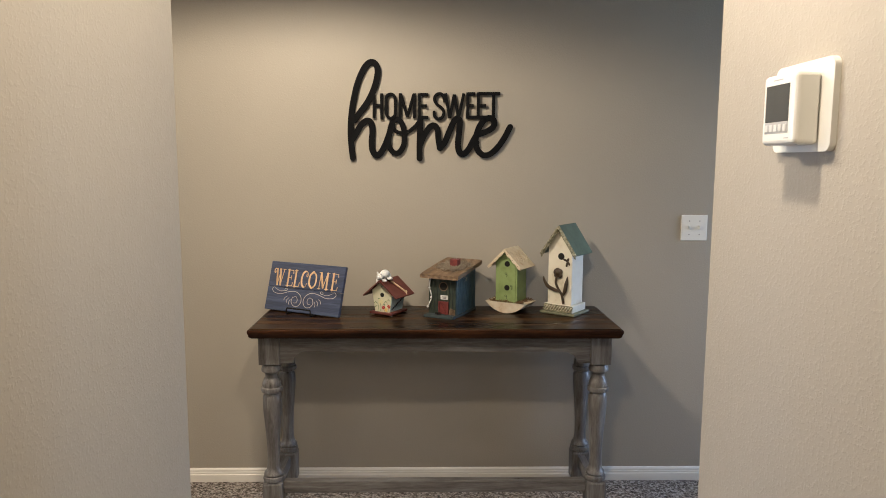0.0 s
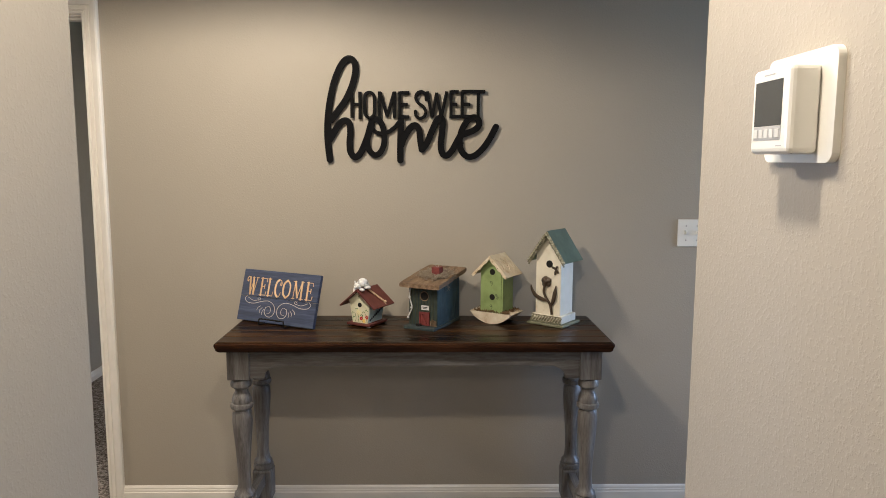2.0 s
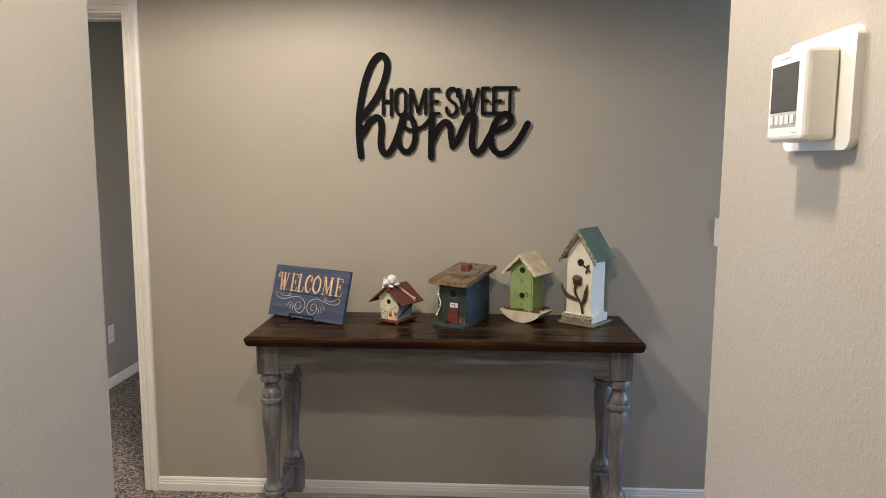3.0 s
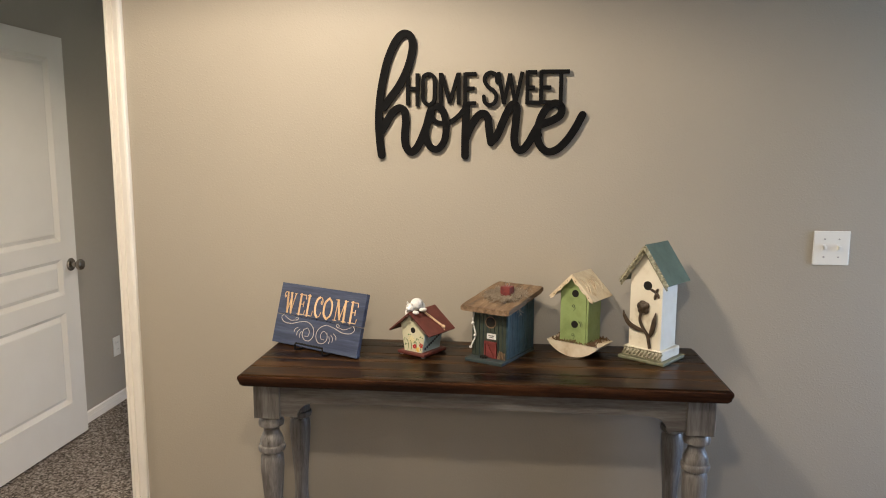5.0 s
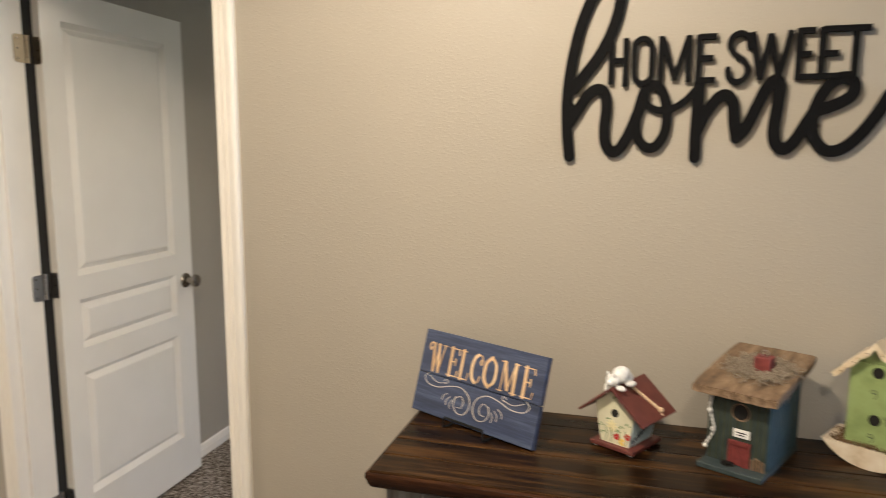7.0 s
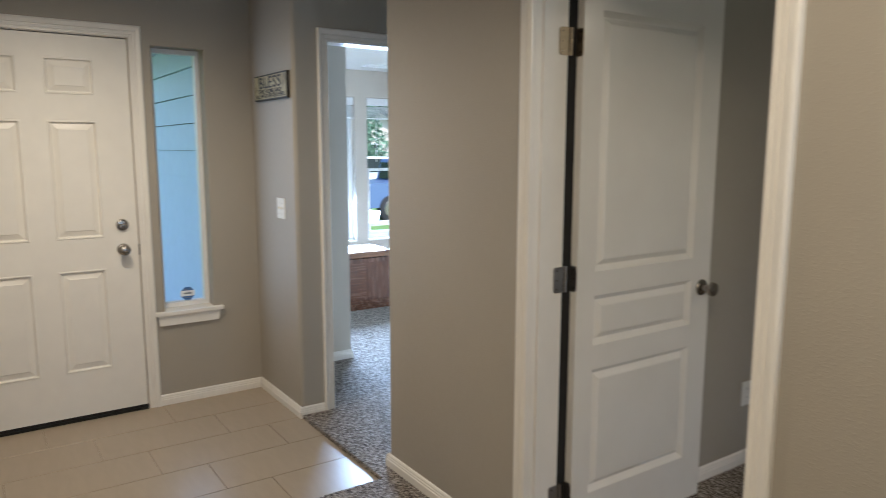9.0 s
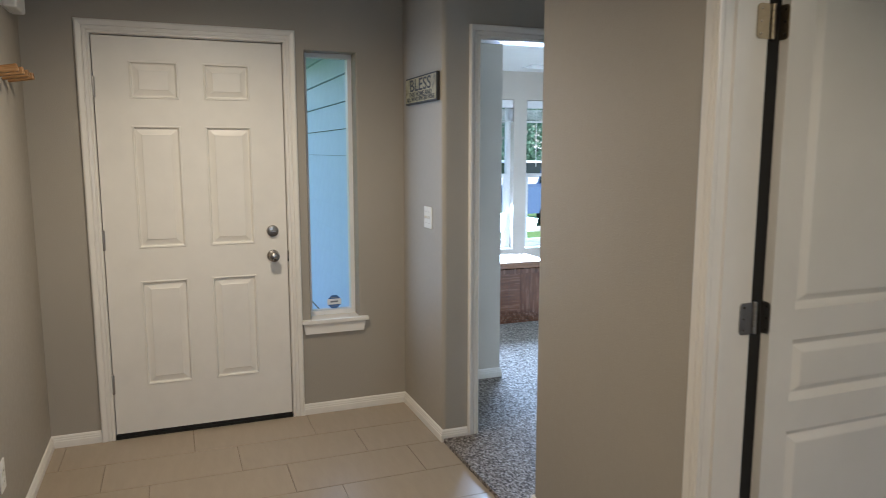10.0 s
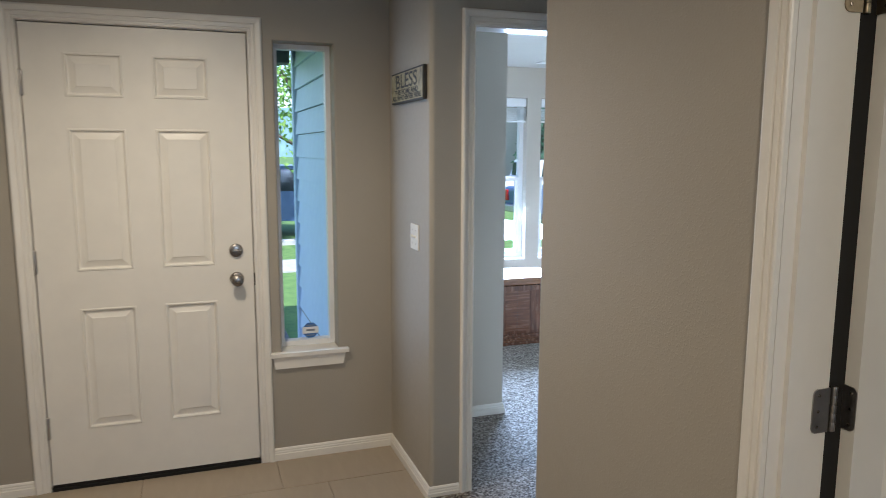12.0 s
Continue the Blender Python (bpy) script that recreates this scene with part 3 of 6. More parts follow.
bm = boxes((0.0012, 0.0015, -0.022, 0.022, -0.004, 0.006),
           (0.0008, 0.0012, -0.022, 0.022, 0.024, 0.028), (0.0008, 0.0012, -0.02, 0.02, -0.028, -0.024))
part("marks", bm, DECAL[2], st)

# office opening
bm = bmesh.new()
casing(bm, O0 - 0.004, 4.164, 2.024, lambda a, z, d: (OX + d, a, z), k0=0.9)
structure("trim_office_opening", bm, TRIM, "white moulded casing round the office opening", "trim")
structure("office_door_frame", boxes((OX - 0.114, OX - 0.001, O0 - 0.02, O0, 0, 2.02), (OX - 0.114, OX - 0.001, 4.16, 4.18, 0, 2.02), (OX - 0.114, OX - 0.001, O0 - 0.02, 4.18, 2.02, 2.034)), TRIM, "white painted jamb of the office opening", "trim")

# baseboards
baseboard([(3.2, WN), (JA + 0.064, WN)])
baseboard([(JB - 0.064, WN), (-3.055, WN), (-3.055, WN + 0.145)])
baseboard([(OX, O0 - 0.064), (OX, EN), (FX, EN), (FX, D1 + 0.062)], z=-0.018)
baseboard([(FX, D0 - 0.062), (FX, ES), (-2.96, ES)], z=-0.018)
baseboard([(-2.96, ES), (-0.52, ES), (-0.52, 1.285), (-0.40, 1.285), (-0.40, -2.2)])
baseboard([(0.527, -2.2), (0.527, 1.29), (0.65, 1.29), (0.65, 1.17), (3.2, 1.17)])
baseboard([(-2.155, 6.4), (-2.155, WN + 0.165)])
baseboard([(-4.80, 3.765), (-4.68, 3.765), (-4.68, EN + 0.12)])

# office windows
for name, y0, y1 in (("window_2", 4.50, 5.44), ("window_3", 5.60, 6.30)):
    w = thing(name, pose(0, 0, 0), "tall single-hung vinyl window with raised white blinds", "window")
    w["kind"] = "structure"
    gx = -7.955
    bm = boxes((gx - 0.03, gx + 0.03, y0, y0 + 0.045, 0.36, 2.045), (gx - 0.03, gx + 0.03, y1 - 0.045, y1, 0.36, 2.045), (gx - 0.03, gx + 0.03, y0 + 0.045, y1 - 0.045, 0.36, 0.405), (gx - 0.03, gx + 0.03, y0 + 0.045, y1 - 0.045, 2.0, 2.045))
    part("window_frame", bm, VINYL, w)
    part("lower_sash", boxes((gx - 0.01, gx + 0.02, y0 + 0.045, y0 + 0.078, 0.405, 1.215), (gx - 0.01, gx + 0.02, y1 - 0.078, y1 - 0.045, 0.405, 1.215), (gx - 0.01, gx + 0.02, y0 + 0.078, y1 - 0.078, 0.405, 0.45), (gx - 0.01, gx + 0.02, y0 + 0.078, y1 - 0.078, 1.18, 1.215)), VINYL, w)
    for z0, z1 in ((0.45, 1.18), (1.215, 2.0)):
        g = part("pane", boxes((gx - 0.004, gx + 0.002, y0 + 0.045, y1 - 0.045, z0, z1)), GLASS, w)
        g.visible_shadow = False
    part("window_sill", boxes((gx + 0.03, WX + 0.012, y0 + 0.001, y1 - 0.001, 0.345, 0.362), bevel=0.003), TRIM, w)
    bl = thing("window_blind", pose(-7.88, (y0 + y1) / 2, 2.04), "white slatted blind pulled up in a stack", "blind", "office blinds")
    h = (y1 - y0) / 2 - 0.008
    part("headrail", boxes((-0.03, 0.03, -h, h, -0.085, 0.0), bevel=0.004), VINYL, bl)
    slat = part("slat", boxes((-0.025, 0.025, -h, h, -0.105, -0.1015)), VINYL, bl)
    for k in range(1, 13):
        o = slat.copy()
        scene.collection.objects.link(o)
        o.location = (0.002 * (-1) ** k, 0, -0.0095 * k)
    part("bottom_rail", boxes((-0.026, 0.026, -h, h, -0.245, -0.228), bevel=0.003), VINYL, bl)
    bm = bmesh.new()
    tube(bm, [(0.032, -h + 0.12, -0.09), (0.033, -h + 0.12, -0.75)], 0.004)
    part("wand", bm, VINYL, bl)

# windows in the east wall
for name, y0, y1 in (("window_4", 2.35, 3.1), ("window_5", 4.2, 5.6)):
    w = thing(name, pose(0, 0, 0), "plain white vinyl window", "window")
    w["kind"] = "structure"
    part("window_frame", boxes((3.24, 3.30, y0, y0 + 0.045, 0.55, 2.0), (3.24, 3.30, y1 - 0.045, y1, 0.55, 2.0), (3.24, 3.30, y0 + 0.045, y1 - 0.045, 0.55, 0.595), (3.24, 3.30, y0 + 0.045, y1 - 0.045, 1.955, 2.0)), VINYL, w)
    g = part("pane", boxes((3.268, 3.274, y0 + 0.045, y1 - 0.045, 0.595, 1.955)), GLASS, w)
    g.visible_shadow = False

# ---- console table ----
TOPZ = 0.823
DARKWOOD = grain_wood("dark_stained_top", (0.004, 0.0022, 0.0014), (0.012, 0.0055, 0.002), (0.075, 0.034, 0.009), 0.30, fine=0.55)
DARKEDGE = grain_wood("dark_stained_edge", (0.007, 0.0035, 0.002), (0.020, 0.008, 0.004), (0.05, 0.02, 0.008), 0.20)


def driftwood(name, axis):
    return grain_wood(name, (0.055, 0.048, 0.043), (0.125, 0.116, 0.110), (0.21, 0.205, 0.20), 0.34, axis, 1.6, 0.3)


GREY_X, GREY_Y, GREY_Z = driftwood("grey_wash_x", "x"), driftwood("grey_wash_y", "y"), driftwood("grey_wash_z", "z")
for mt in (DARKWOOD, DARKEDGE):
    mt.node_tree.nodes["Principled BSDF"].inputs["Specular IOR Level"].default_value = 0.16
table = thing("console_table", pose(0.060, 2.905, 0), "console table with dark plank top and grey-washed turned legs", "table")
TW, TD = 0.7225, 0.2275
n = 5
IN = 0.009
top = part("tabletop", boxes((-TW + 0.012, TW - 0.012, -TD + 0.012, TD - 0.012, TOPZ - 0.020, TOPZ - 0.006), bevel=0.002), DARKEDGE, table)
for k in range(n):
    a, b = -TD + IN + 2 * (TD - IN) * k / n, -TD + IN + 2 * (TD - IN) * (k + 1) / n
    part("plank", boxes((-TW + IN, TW - IN, a + (0.001 if k else 0), b - (0.001 if k < n - 1 else 0), TOPZ - 0.016, TOPZ), bevel=0.0025), DARKWOOD, top)
bm = bmesh.new()
prof = [(-0.0085, -0.012), (-0.0085, -0.0035), (-0.004, -0.004), (-0.001, -0.006), (0.0, -0.010), (0.0, -0.016), (-0.002, -0.022), (-0.004, -0.026), (-0.005, -0.033), (-0.009, -0.037), (-0.03, -0.037)]
ring = [(-1, -1), (1, -1), (1, 1), (-1, 1)]
rows = [[bm.verts.new((sx * (TW + o), sy * (TD + o), TOPZ + z)) for sx, sy in ring] for o, z in prof]
for A, B in zip(rows, rows[1:]):
    for k in range(4):
        bm.faces.new((A[k], A[(k + 1) % 4], B[(k + 1) % 4], B[k]))
bm.faces.new(rows[-1])
bmesh.ops.bevel(bm, geom=[e for e in bm.edges if len(e.link_faces) == 2 and abs(e.verts[0].co.z - e.verts[1].co.z) > 1e-4], offset=0.006, segments=3, affect="EDGES")
part("moulded_edge", bm, DARKEDGE, table, smooth=True)

LEG = [(0.030, 0.0), (0.036, 0.006), (0.038, 0.02), (0.034, 0.036), (0.029, 0.042)]
SHAFT = [(0.030, 0.176), (0.041, 0.182), (0.043, 0.190), (0.041, 0.198), (0.035, 0.202), (0.0385, 0.207), (0.037, 0.216), (0.029, 0.224), (0.0255, 0.242), (0.0235, 0.27), (0.025, 0.33), (0.030, 0.40), (0.035, 0.46), (0.0375, 0.50), (0.036, 0.532), (0.030, 0.545),
         (0.041, 0.551), (0.043, 0.560), (0.041, 0.568), (0.036, 0.571), (0.037, 0.585), (0.031, 0.602), (0.025, 0.612), (0.0245, 0.622), (0.031, 0.630), (0.039, 0.635), (0.040, 0.646), (0.036, 0.655), (0.034, 0.661)]
LXs, LYs = (-0.653, 0.651), (-0.130, 0.165)
for lx in LXs:
    for ly in LYs:
        bm = bmesh.new()
        lathe(bm, SHAFT, 28, pose(lx, ly, 0))
        leg = part("leg", bm, GREY_Z, table, smooth=True)
        part("upper_block", boxes((lx - 0.041, lx + 0.041, ly - 0.041, ly + 0.041, 0.666, TOPZ - 0.036), bevel=0.003), GREY_Z, leg)
        part("lower_block", boxes((lx - 0.040, lx + 0.040, ly - 0.040, ly + 0.040, 0.044, 0.180), bevel=0.010, seg=2), GREY_Z, leg)
        bm = bmesh.new()
        lathe(bm, LEG, 24, pose(lx, ly, 0.0))
        part("foot", bm, GREY_Z, leg, smooth=True)
AB, AT = 0.719, TOPZ - 0.036
for y0, y1 in ((-0.160, -0.140), (0.175, 0.195)):
    x0, x1 = LXs[0] + 0.041, LXs[1] - 0.041
    arc = [(0.052 + 0.062 * (1 - math.cos(a)), 0.672 + (AB - 0.672) * math.sin(a)) for a in (math.pi / 2 * k / 8 for k in range(9))]
    pts = [(x0, AT), (x0, 0.672), (x0 + 0.046, 0.672)] + [(x0 + u, z) for u, z in arc] + [(x1 - u, z) for u, z in arc[::-1]] + [(x1 - 0.046, 0.672), (x1, 0.672), (x1, AT)]
    bm = bmesh.new()
    prism(bm, pts, y0, y1, axis="y")
    part("apron", bm, GREY_X, table)
for lx in LXs:
    part("side_apron", boxes((lx - 0.01, lx + 0.01, LYs[0] + 0.041, LYs[1] - 0.041, 0.68, AT)), GREY_Y, table)
    part("side_stretcher", boxes((lx - 0.016, lx + 0.016, LYs[0] + 0.040, LYs[1] - 0.040, 0.118, 0.168), bevel=0.003), GREY_Y, table)
part("stretcher", boxes((LXs[0] + 0.040, LXs[1] - 0.040, LYs[0] - 0.020, LYs[0] + 0.020, 0.130, 0.178), bevel=0.004), GREY_X, table)

# ---- wall sign ----
SIGN = plain("satin_black_board", (0.005, 0.005, 0.0055), 0.75, wear=0.1)
SIGN.node_tree.nodes["Principled BSDF"].inputs["Specular IOR Level"].default_value = 0.10


def sp(x, y):
    return (-0.303 + (x - 55) * 6.98e-4, 1.462 + (680 - y) * 6.80e-4)


sign = thing("wall_sign", pose(0, 0, 0), "black cut-out wall sign reading home sweet home", "sign")
stroke_no = 0


def stroke(parent, name, pts, w, smooth=True, cap=True):
    global stroke_no
    stroke_no += 1
    q = [Vector(sp(*p)) for p in pts]
    if smooth:
        q = spline(q, 7)
    bm = bmesh.new()
    e = stroke_no * 0.00012
    ribbon(bm, q, w, WN - 0.005, WN - 0.014 - e, cap)
    return part(name, bm, SIGN, parent)


W = 0.0262
sh = stroke(sign, "script_h", [(60, 662), (52, 590), (48, 500), (52, 410), (66, 310), (92, 200), (130, 110), (168, 68), (203, 76), (217, 120), (207, 185), (184, 252), (150, 318), (108, 375), (72, 425)], W)
stroke(sign, "script_h", [(58, 545), (85, 500), (118, 448), (152, 428), (176, 445), (182, 500), (177, 560), (182, 615), (206, 646), (234, 628), (262, 575), (290, 500), (306, 452)], W)
stroke(sign, "script_o", [(308, 430), (335, 418), (362, 440), (379, 500), (376, 575), (348, 625), (314, 628), (286, 590), (282, 530), (296, 465), (308, 430)], W * 0.9)
stroke(sign, "script_o", [(306, 448), (316, 482), (348, 502), (396, 498), (440, 468), (470, 432)], W * 0.62)
stroke(sign, "script_m", [(478, 420), (476, 500), (474, 580), (474, 664)], W)
stroke(sign, "script_m", [(478, 575), (500, 520), (535, 468), (563, 456), (584, 480), (591, 540), (600, 596)], W)
stroke(sign, "script_m", [(600, 598), (630, 560), (658, 492), (685, 432), (706, 410), (722, 428), (718, 500), (712, 575), (722, 622), (748, 634), (778, 604), (806, 552), (828, 512)], W)
stroke(sign, "script_e", [(832, 512), (890, 490), (930, 462), (934, 424), (905, 406), (866, 428), (836, 482), (822, 550), (834, 606), (870, 640), (915, 632), (962, 588), (1002, 528), (1035, 462)], W * 0.98)
w = 0.0128
for nm, line in (("letter_h", [(193, 268), (193, 412)]), ("letter_h", [(193, 333), (240, 333)]), ("letter_h", [(240, 258), (240, 420)]),
                 ("letter_m", [(354, 256), (354, 412)]), ("letter_m", [(358, 262), (398, 402)]), ("letter_m", [(398, 402), (438, 262)]), ("letter_m", [(441, 256), (441, 410)]),
                 ("letter_e", [(472, 256), (472, 412)]), ("letter_e", [(472, 263), (526, 263)]), ("letter_e", [(472, 333), (518, 333)]), ("letter_e", [(472, 405), (526, 405)]),
                 ("letter_w", [(632, 254), (660, 408)]), ("letter_w", [(660, 408), (687, 262)]), ("letter_w", [(687, 262), (714, 408)]), ("letter_w", [(714, 408), (746, 254)]),
                 ("letter_e", [(771, 248), (771, 410)]), ("letter_e", [(771, 256), (816, 256)]), ("letter_e", [(771, 330), (808, 330)]), ("letter_e", [(771, 402), (835, 402)]),
                 ("letter_e", [(836, 248), (836, 410)]), ("letter_e", [(836, 330), (884, 330)]), ("letter_e", [(836, 401), (890, 401)]), ("letter_t", [(836, 254), (970, 254)]), ("letter_t", [(930, 254), (930, 415)])):
    stroke(sign, nm, line, w, smooth=False, cap=False)
stroke(sign, "letter_o", [(268, 300), (272, 274), (296, 262), (318, 274), (324, 300), (324, 372), (318, 398), (296, 412), (274, 398), (268, 372), (268, 300)], w)
stroke(sign, "letter_s", [(626, 302), (622, 272), (598, 257), (573, 268), (566, 296), (582, 324), (610, 346), (623, 374), (614, 402), (590, 414), (568, 400), (563, 372)], w)
for x, y in ((60, 480), (180, 560), (474, 560), (716, 520), (836, 560)):
    cx, cz = sp(x, y)
    turned("spacer", [(0.008, 0), (0.008, 0.0055)], Matrix.Translation((cx, WN, cz)) @ AY, BLACK, sign, seg=12)

# ---- switch on the console wall ----


def switch_plate(name, m, toggles, label, group="light switches"):
    """A toggle switch plate; local -y is out of the wall."""
    ob = thing(name, m, label, "light switch", group)
    w2 = 0.035 if toggles == 1 else 0.058
    part("plate", boxes((-w2, w2, -0.006, 0.0, -0.057, 0.057), bevel=0.0025), PLASTIC, ob)
    for k in range(toggles):
        x = 0 if toggles == 1 else -0.023 + 0.046 * k
        part("toggle", boxes((x - 0.004, x + 0.004, -0.016, -0.005, -0.004, 0.008), (x - 0.0055, x + 0.0055, -0.0068, -0.0055, -0.012, 0.012), bevel=0.001), PLASTIC, ob)
        for z in (-0.030, 0.030):
            turned("screw", [(0.003, 0), (0.0028, 0.001), (0.0008, 0.0012)], Matrix.Translation((x, -0.006, z)) @ AY, HINGE, ob, seg=10)
    return ob


def outlet_plate(m, label):
    ob = thing("wall_outlet", m, label, "outlet", "outlets")
    part("plate", boxes((-0.035, 0.035, -0.006, 0.0, -0.057, 0.057), bevel=0.0025), PLASTIC, ob)
    for z in (-0.02, 0.02):
        bm = bmesh.new()
        prism(bm, rounded([(-0.016, z - 0.014), (0.016, z - 0.014), (0.016, z + 0.014), (-0.016, z + 0.014)], 0.006), -0.0085, -0.005, axis="y")
        soc = part("socket", bm, PLASTIC, ob)
        part("slots", boxes((-0.007, -0.005, -0.0088, -0.0084, z - 0.002, z + 0.007), (0.005, 0.007, -0.0088, -0.0084, z - 0.002, z + 0.007)), BLACK, soc)
    return ob


switch_plate("light_switch", pose(1.210, WN, 1.174), 2, "white double toggle switch on the taupe wall")

# ---- thermostat ----
th = thing("thermostat", pose(0.527, 0.986, 1.533, 0, 0, -90), "white thermostat with dark screen on the corridor wall", "thermostat")
# local -y is out of the wall, local x runs towards -y of the world
bm = bmesh.new()
prism(bm, rounded([(-0.072, -0.058), (0.072, -0.058), (0.072, 0.058), (-0.072, 0.058)], 0.012), -0.008, 0.0, axis="y")
part("wall_plate", bm, PLASTIC, th)
body = part("body", boxes((-0.040, 0.046, -0.0405, -0.008, -0.049, 0.043), bevel=0.006, seg=3), PLASTIC, th)
SCREEN = plain("lcd_screen", (0.055, 0.06, 0.062), 0.16, wear=0.05)
part("screen", boxes((-0.030, 0.031, -0.0412, -0.040, -0.019, 0.029), bevel=0.0004), SCREEN, body, "dark grey display")
BUTTON = plain("grey_button", (0.42, 0.42, 0.42), 0.5)
part("button_strip", boxes((-0.030, 0.031, -0.0410, -0.040, -0.034, -0.0195), bevel=0.0002), BUTTON, body)
PALE = plain("pale_button", (0.62, 0.62, 0.60), 0.5)
for k in range(5):
    part("button", boxes((-0.0280 + k * 0.0120, -0.0200 + k * 0.0120, -0.0418, -0.0409, -0.0315, -0.0225), bevel=0.0003), PALE, body)
part("brand_bar", boxes((-0.012, 0.012, -0.0407, -0.0404, 0.0345, 0.0360)), BUTTON, body)
part("small_mark", boxes((0.022, 0.034, -0.0407, -0.0404, -0.0410, -0.0398)), BUTTON, body)
part("seam", boxes((-0.038, 0.044, -0.0345, -0.0335, -0.0492, -0.0485)), BUTTON, body)

# ---- things on the console table ----


def text_mesh(body, size, squeeze=1.0, depth=0.001, weight=0.0):
    """Lettering as a bmesh in the x, z plane, facing -y, centred on x."""
    cu = bpy.data.curves.new("lettering", "FONT")
    cu.body, cu.size, cu.extrude, cu.offset = body, size, depth, weight
    cu.align_x = "CENTER"
    cu.resolution_u = 4
    ob = new("lettering", cu)
    bpy.context.view_layer.update()
    me = bpy.data.meshes.new_from_object(ob)
    bpy.data.objects.remove(ob)
    bm = bmesh.new()
    bm.from_mesh(me)
    bpy.data.meshes.remove(me)
    for v in bm.verts:
        v.co = Vector((v.co.x * squeeze, -v.co.z, v.co.y))
    return bm


BLUE_BOARD = grain_wood("indigo_board", (0.016, 0.022, 0.046), (0.034, 0.046, 0.094), (0.070, 0.092, 0.155), 0.45, "x", 1.2)
CARVED = grain_wood("carved_pine", (0.40, 0.24, 0.11), (0.62, 0.42, 0.22), (0.78, 0.60, 0.38), 0.6, "z", 2.0)
PALE_LINE = plain("pale_carving", (0.55, 0.50, 0.44), 0.6)
board = thing("welcome_board", pose(-0.504, 2.958, TOPZ + 0.003, -17, 0, -27.5), "indigo wooden plaque carved with the word welcome", "plaque")
BW, BH = 0.191, 0.209
for z0, z1 in ((0.0, 0.0985), (0.1000, BH)):
    part("board", boxes((-BW, BW, -0.008, 0.008, z0, z1), bevel=0.0015), BLUE_BOARD, board)
for bx in (-0.12, 0.09):
    part("batten", boxes((bx, bx + 0.03, 0.008, 0.014, 0.02, 0.19)), BLUE_BOARD, board)
CAP = 0.070        # height of the letters; thick stems, thin hairlines, small serifs
TH, HL = 0.0078, 0.0030
GLYPHS = {
    "W": (0.030, [(TH, [(-0.62, 0.98), (-0.34, 0.02)]), (HL, [(-0.34, 0.02), (0.02, 0.90)]), (TH, [(-0.06, 0.98), (0.24, 0.02)]), (HL, [(0.24, 0.02), (0.62, 0.98)]), (HL, [(-0.20, 0.99), (0.12, 0.99)]), (HL, [(0.44, 0.99), (0.84, 0.99)]),
                  (HL, [(-0.62, 0.96), (-0.86, 1.02), (-1.06, 0.94), (-1.08, 0.80), (-0.94, 0.74), (-0.86, 0.84)])]),
    "E": (0.021, [(TH, [(-0.45, 0.0), (-0.45, 1.0)]), (HL, [(-0.80, 0.98), (0.62, 0.98), (0.72, 0.80)]), (HL, [(-0.80, 0.02), (0.66, 0.02), (0.78, 0.22)]), (HL, [(-0.40, 0.52), (0.30, 0.52)]), (HL, [(0.30, 0.40), (0.30, 0.64)])]),
    "L": (0.020, [(TH, [(-0.40, 0.0), (-0.40, 1.0)]), (HL, [(-0.80, 0.98), (0.0, 0.98)]), (HL, [(-0.80, 0.02), (0.66, 0.02), (0.80, 0.26)])]),
    "C": (0.020, [(TH, [(0.10, 0.98), (-0.42, 0.84), (-0.66, 0.50), (-0.42, 0.16), (0.10, 0.02)]), (HL, [(0.05, 0.02), (0.50, 0.06), (0.78, 0.26)]), (HL, [(0.05, 0.98), (0.58, 0.96), (0.84, 0.80), (0.74, 0.66), (0.52, 0.72), (0.58, 0.82)])]),
    "O": (0.024, [(TH, [(0.0, 1.0), (-0.58, 0.80), (-0.72, 0.50), (-0.58, 0.20), (0.0, 0.0)]), (TH * 0.8, [(0.0, 1.0), (0.58, 0.80), (0.72, 0.50), (0.58, 0.20), (0.0, 0.0)])]),
    "M": (0.030, [(HL, [(-0.66, 0.0), (-0.58, 0.98)]), (TH, [(-0.54, 0.98), (0.0, 0.10)]), (HL, [(0.0, 0.10), (0.52, 0.98)]), (TH, [(0.60, 0.0), (0.56, 0.98)]), (HL, [(-0.90, 0.02), (-0.44, 0.02)]), (HL, [(0.34, 0.02), (0.90, 0.02)]), (HL, [(-0.86, 0.99), (-0.40, 0.99)]), (HL, [(0.40, 0.99), (0.86, 0.99)])]),
}
for ch, x in (("W", -0.138), ("E", -0.084), ("L", -0.048), ("C", -0.010), ("O", 0.034), ("M", 0.090), ("E", 0.146)):
    half, strokes = GLYPHS[ch]
    bm = bmesh.new()
    for i, (wd, pts) in enumerate(strokes):
        q = [Vector((x + 0.003 + a * half, 0.107 + b * CAP)) for a, b in pts]
        ribbon(bm, spline(q, 6) if ch in "CO" or (ch == "W" and len(q) > 3) else q, wd, -0.0078, -0.0088 - 0.00012 * i)
    part("letter", bm, CARVED, board, "pale carved letter")
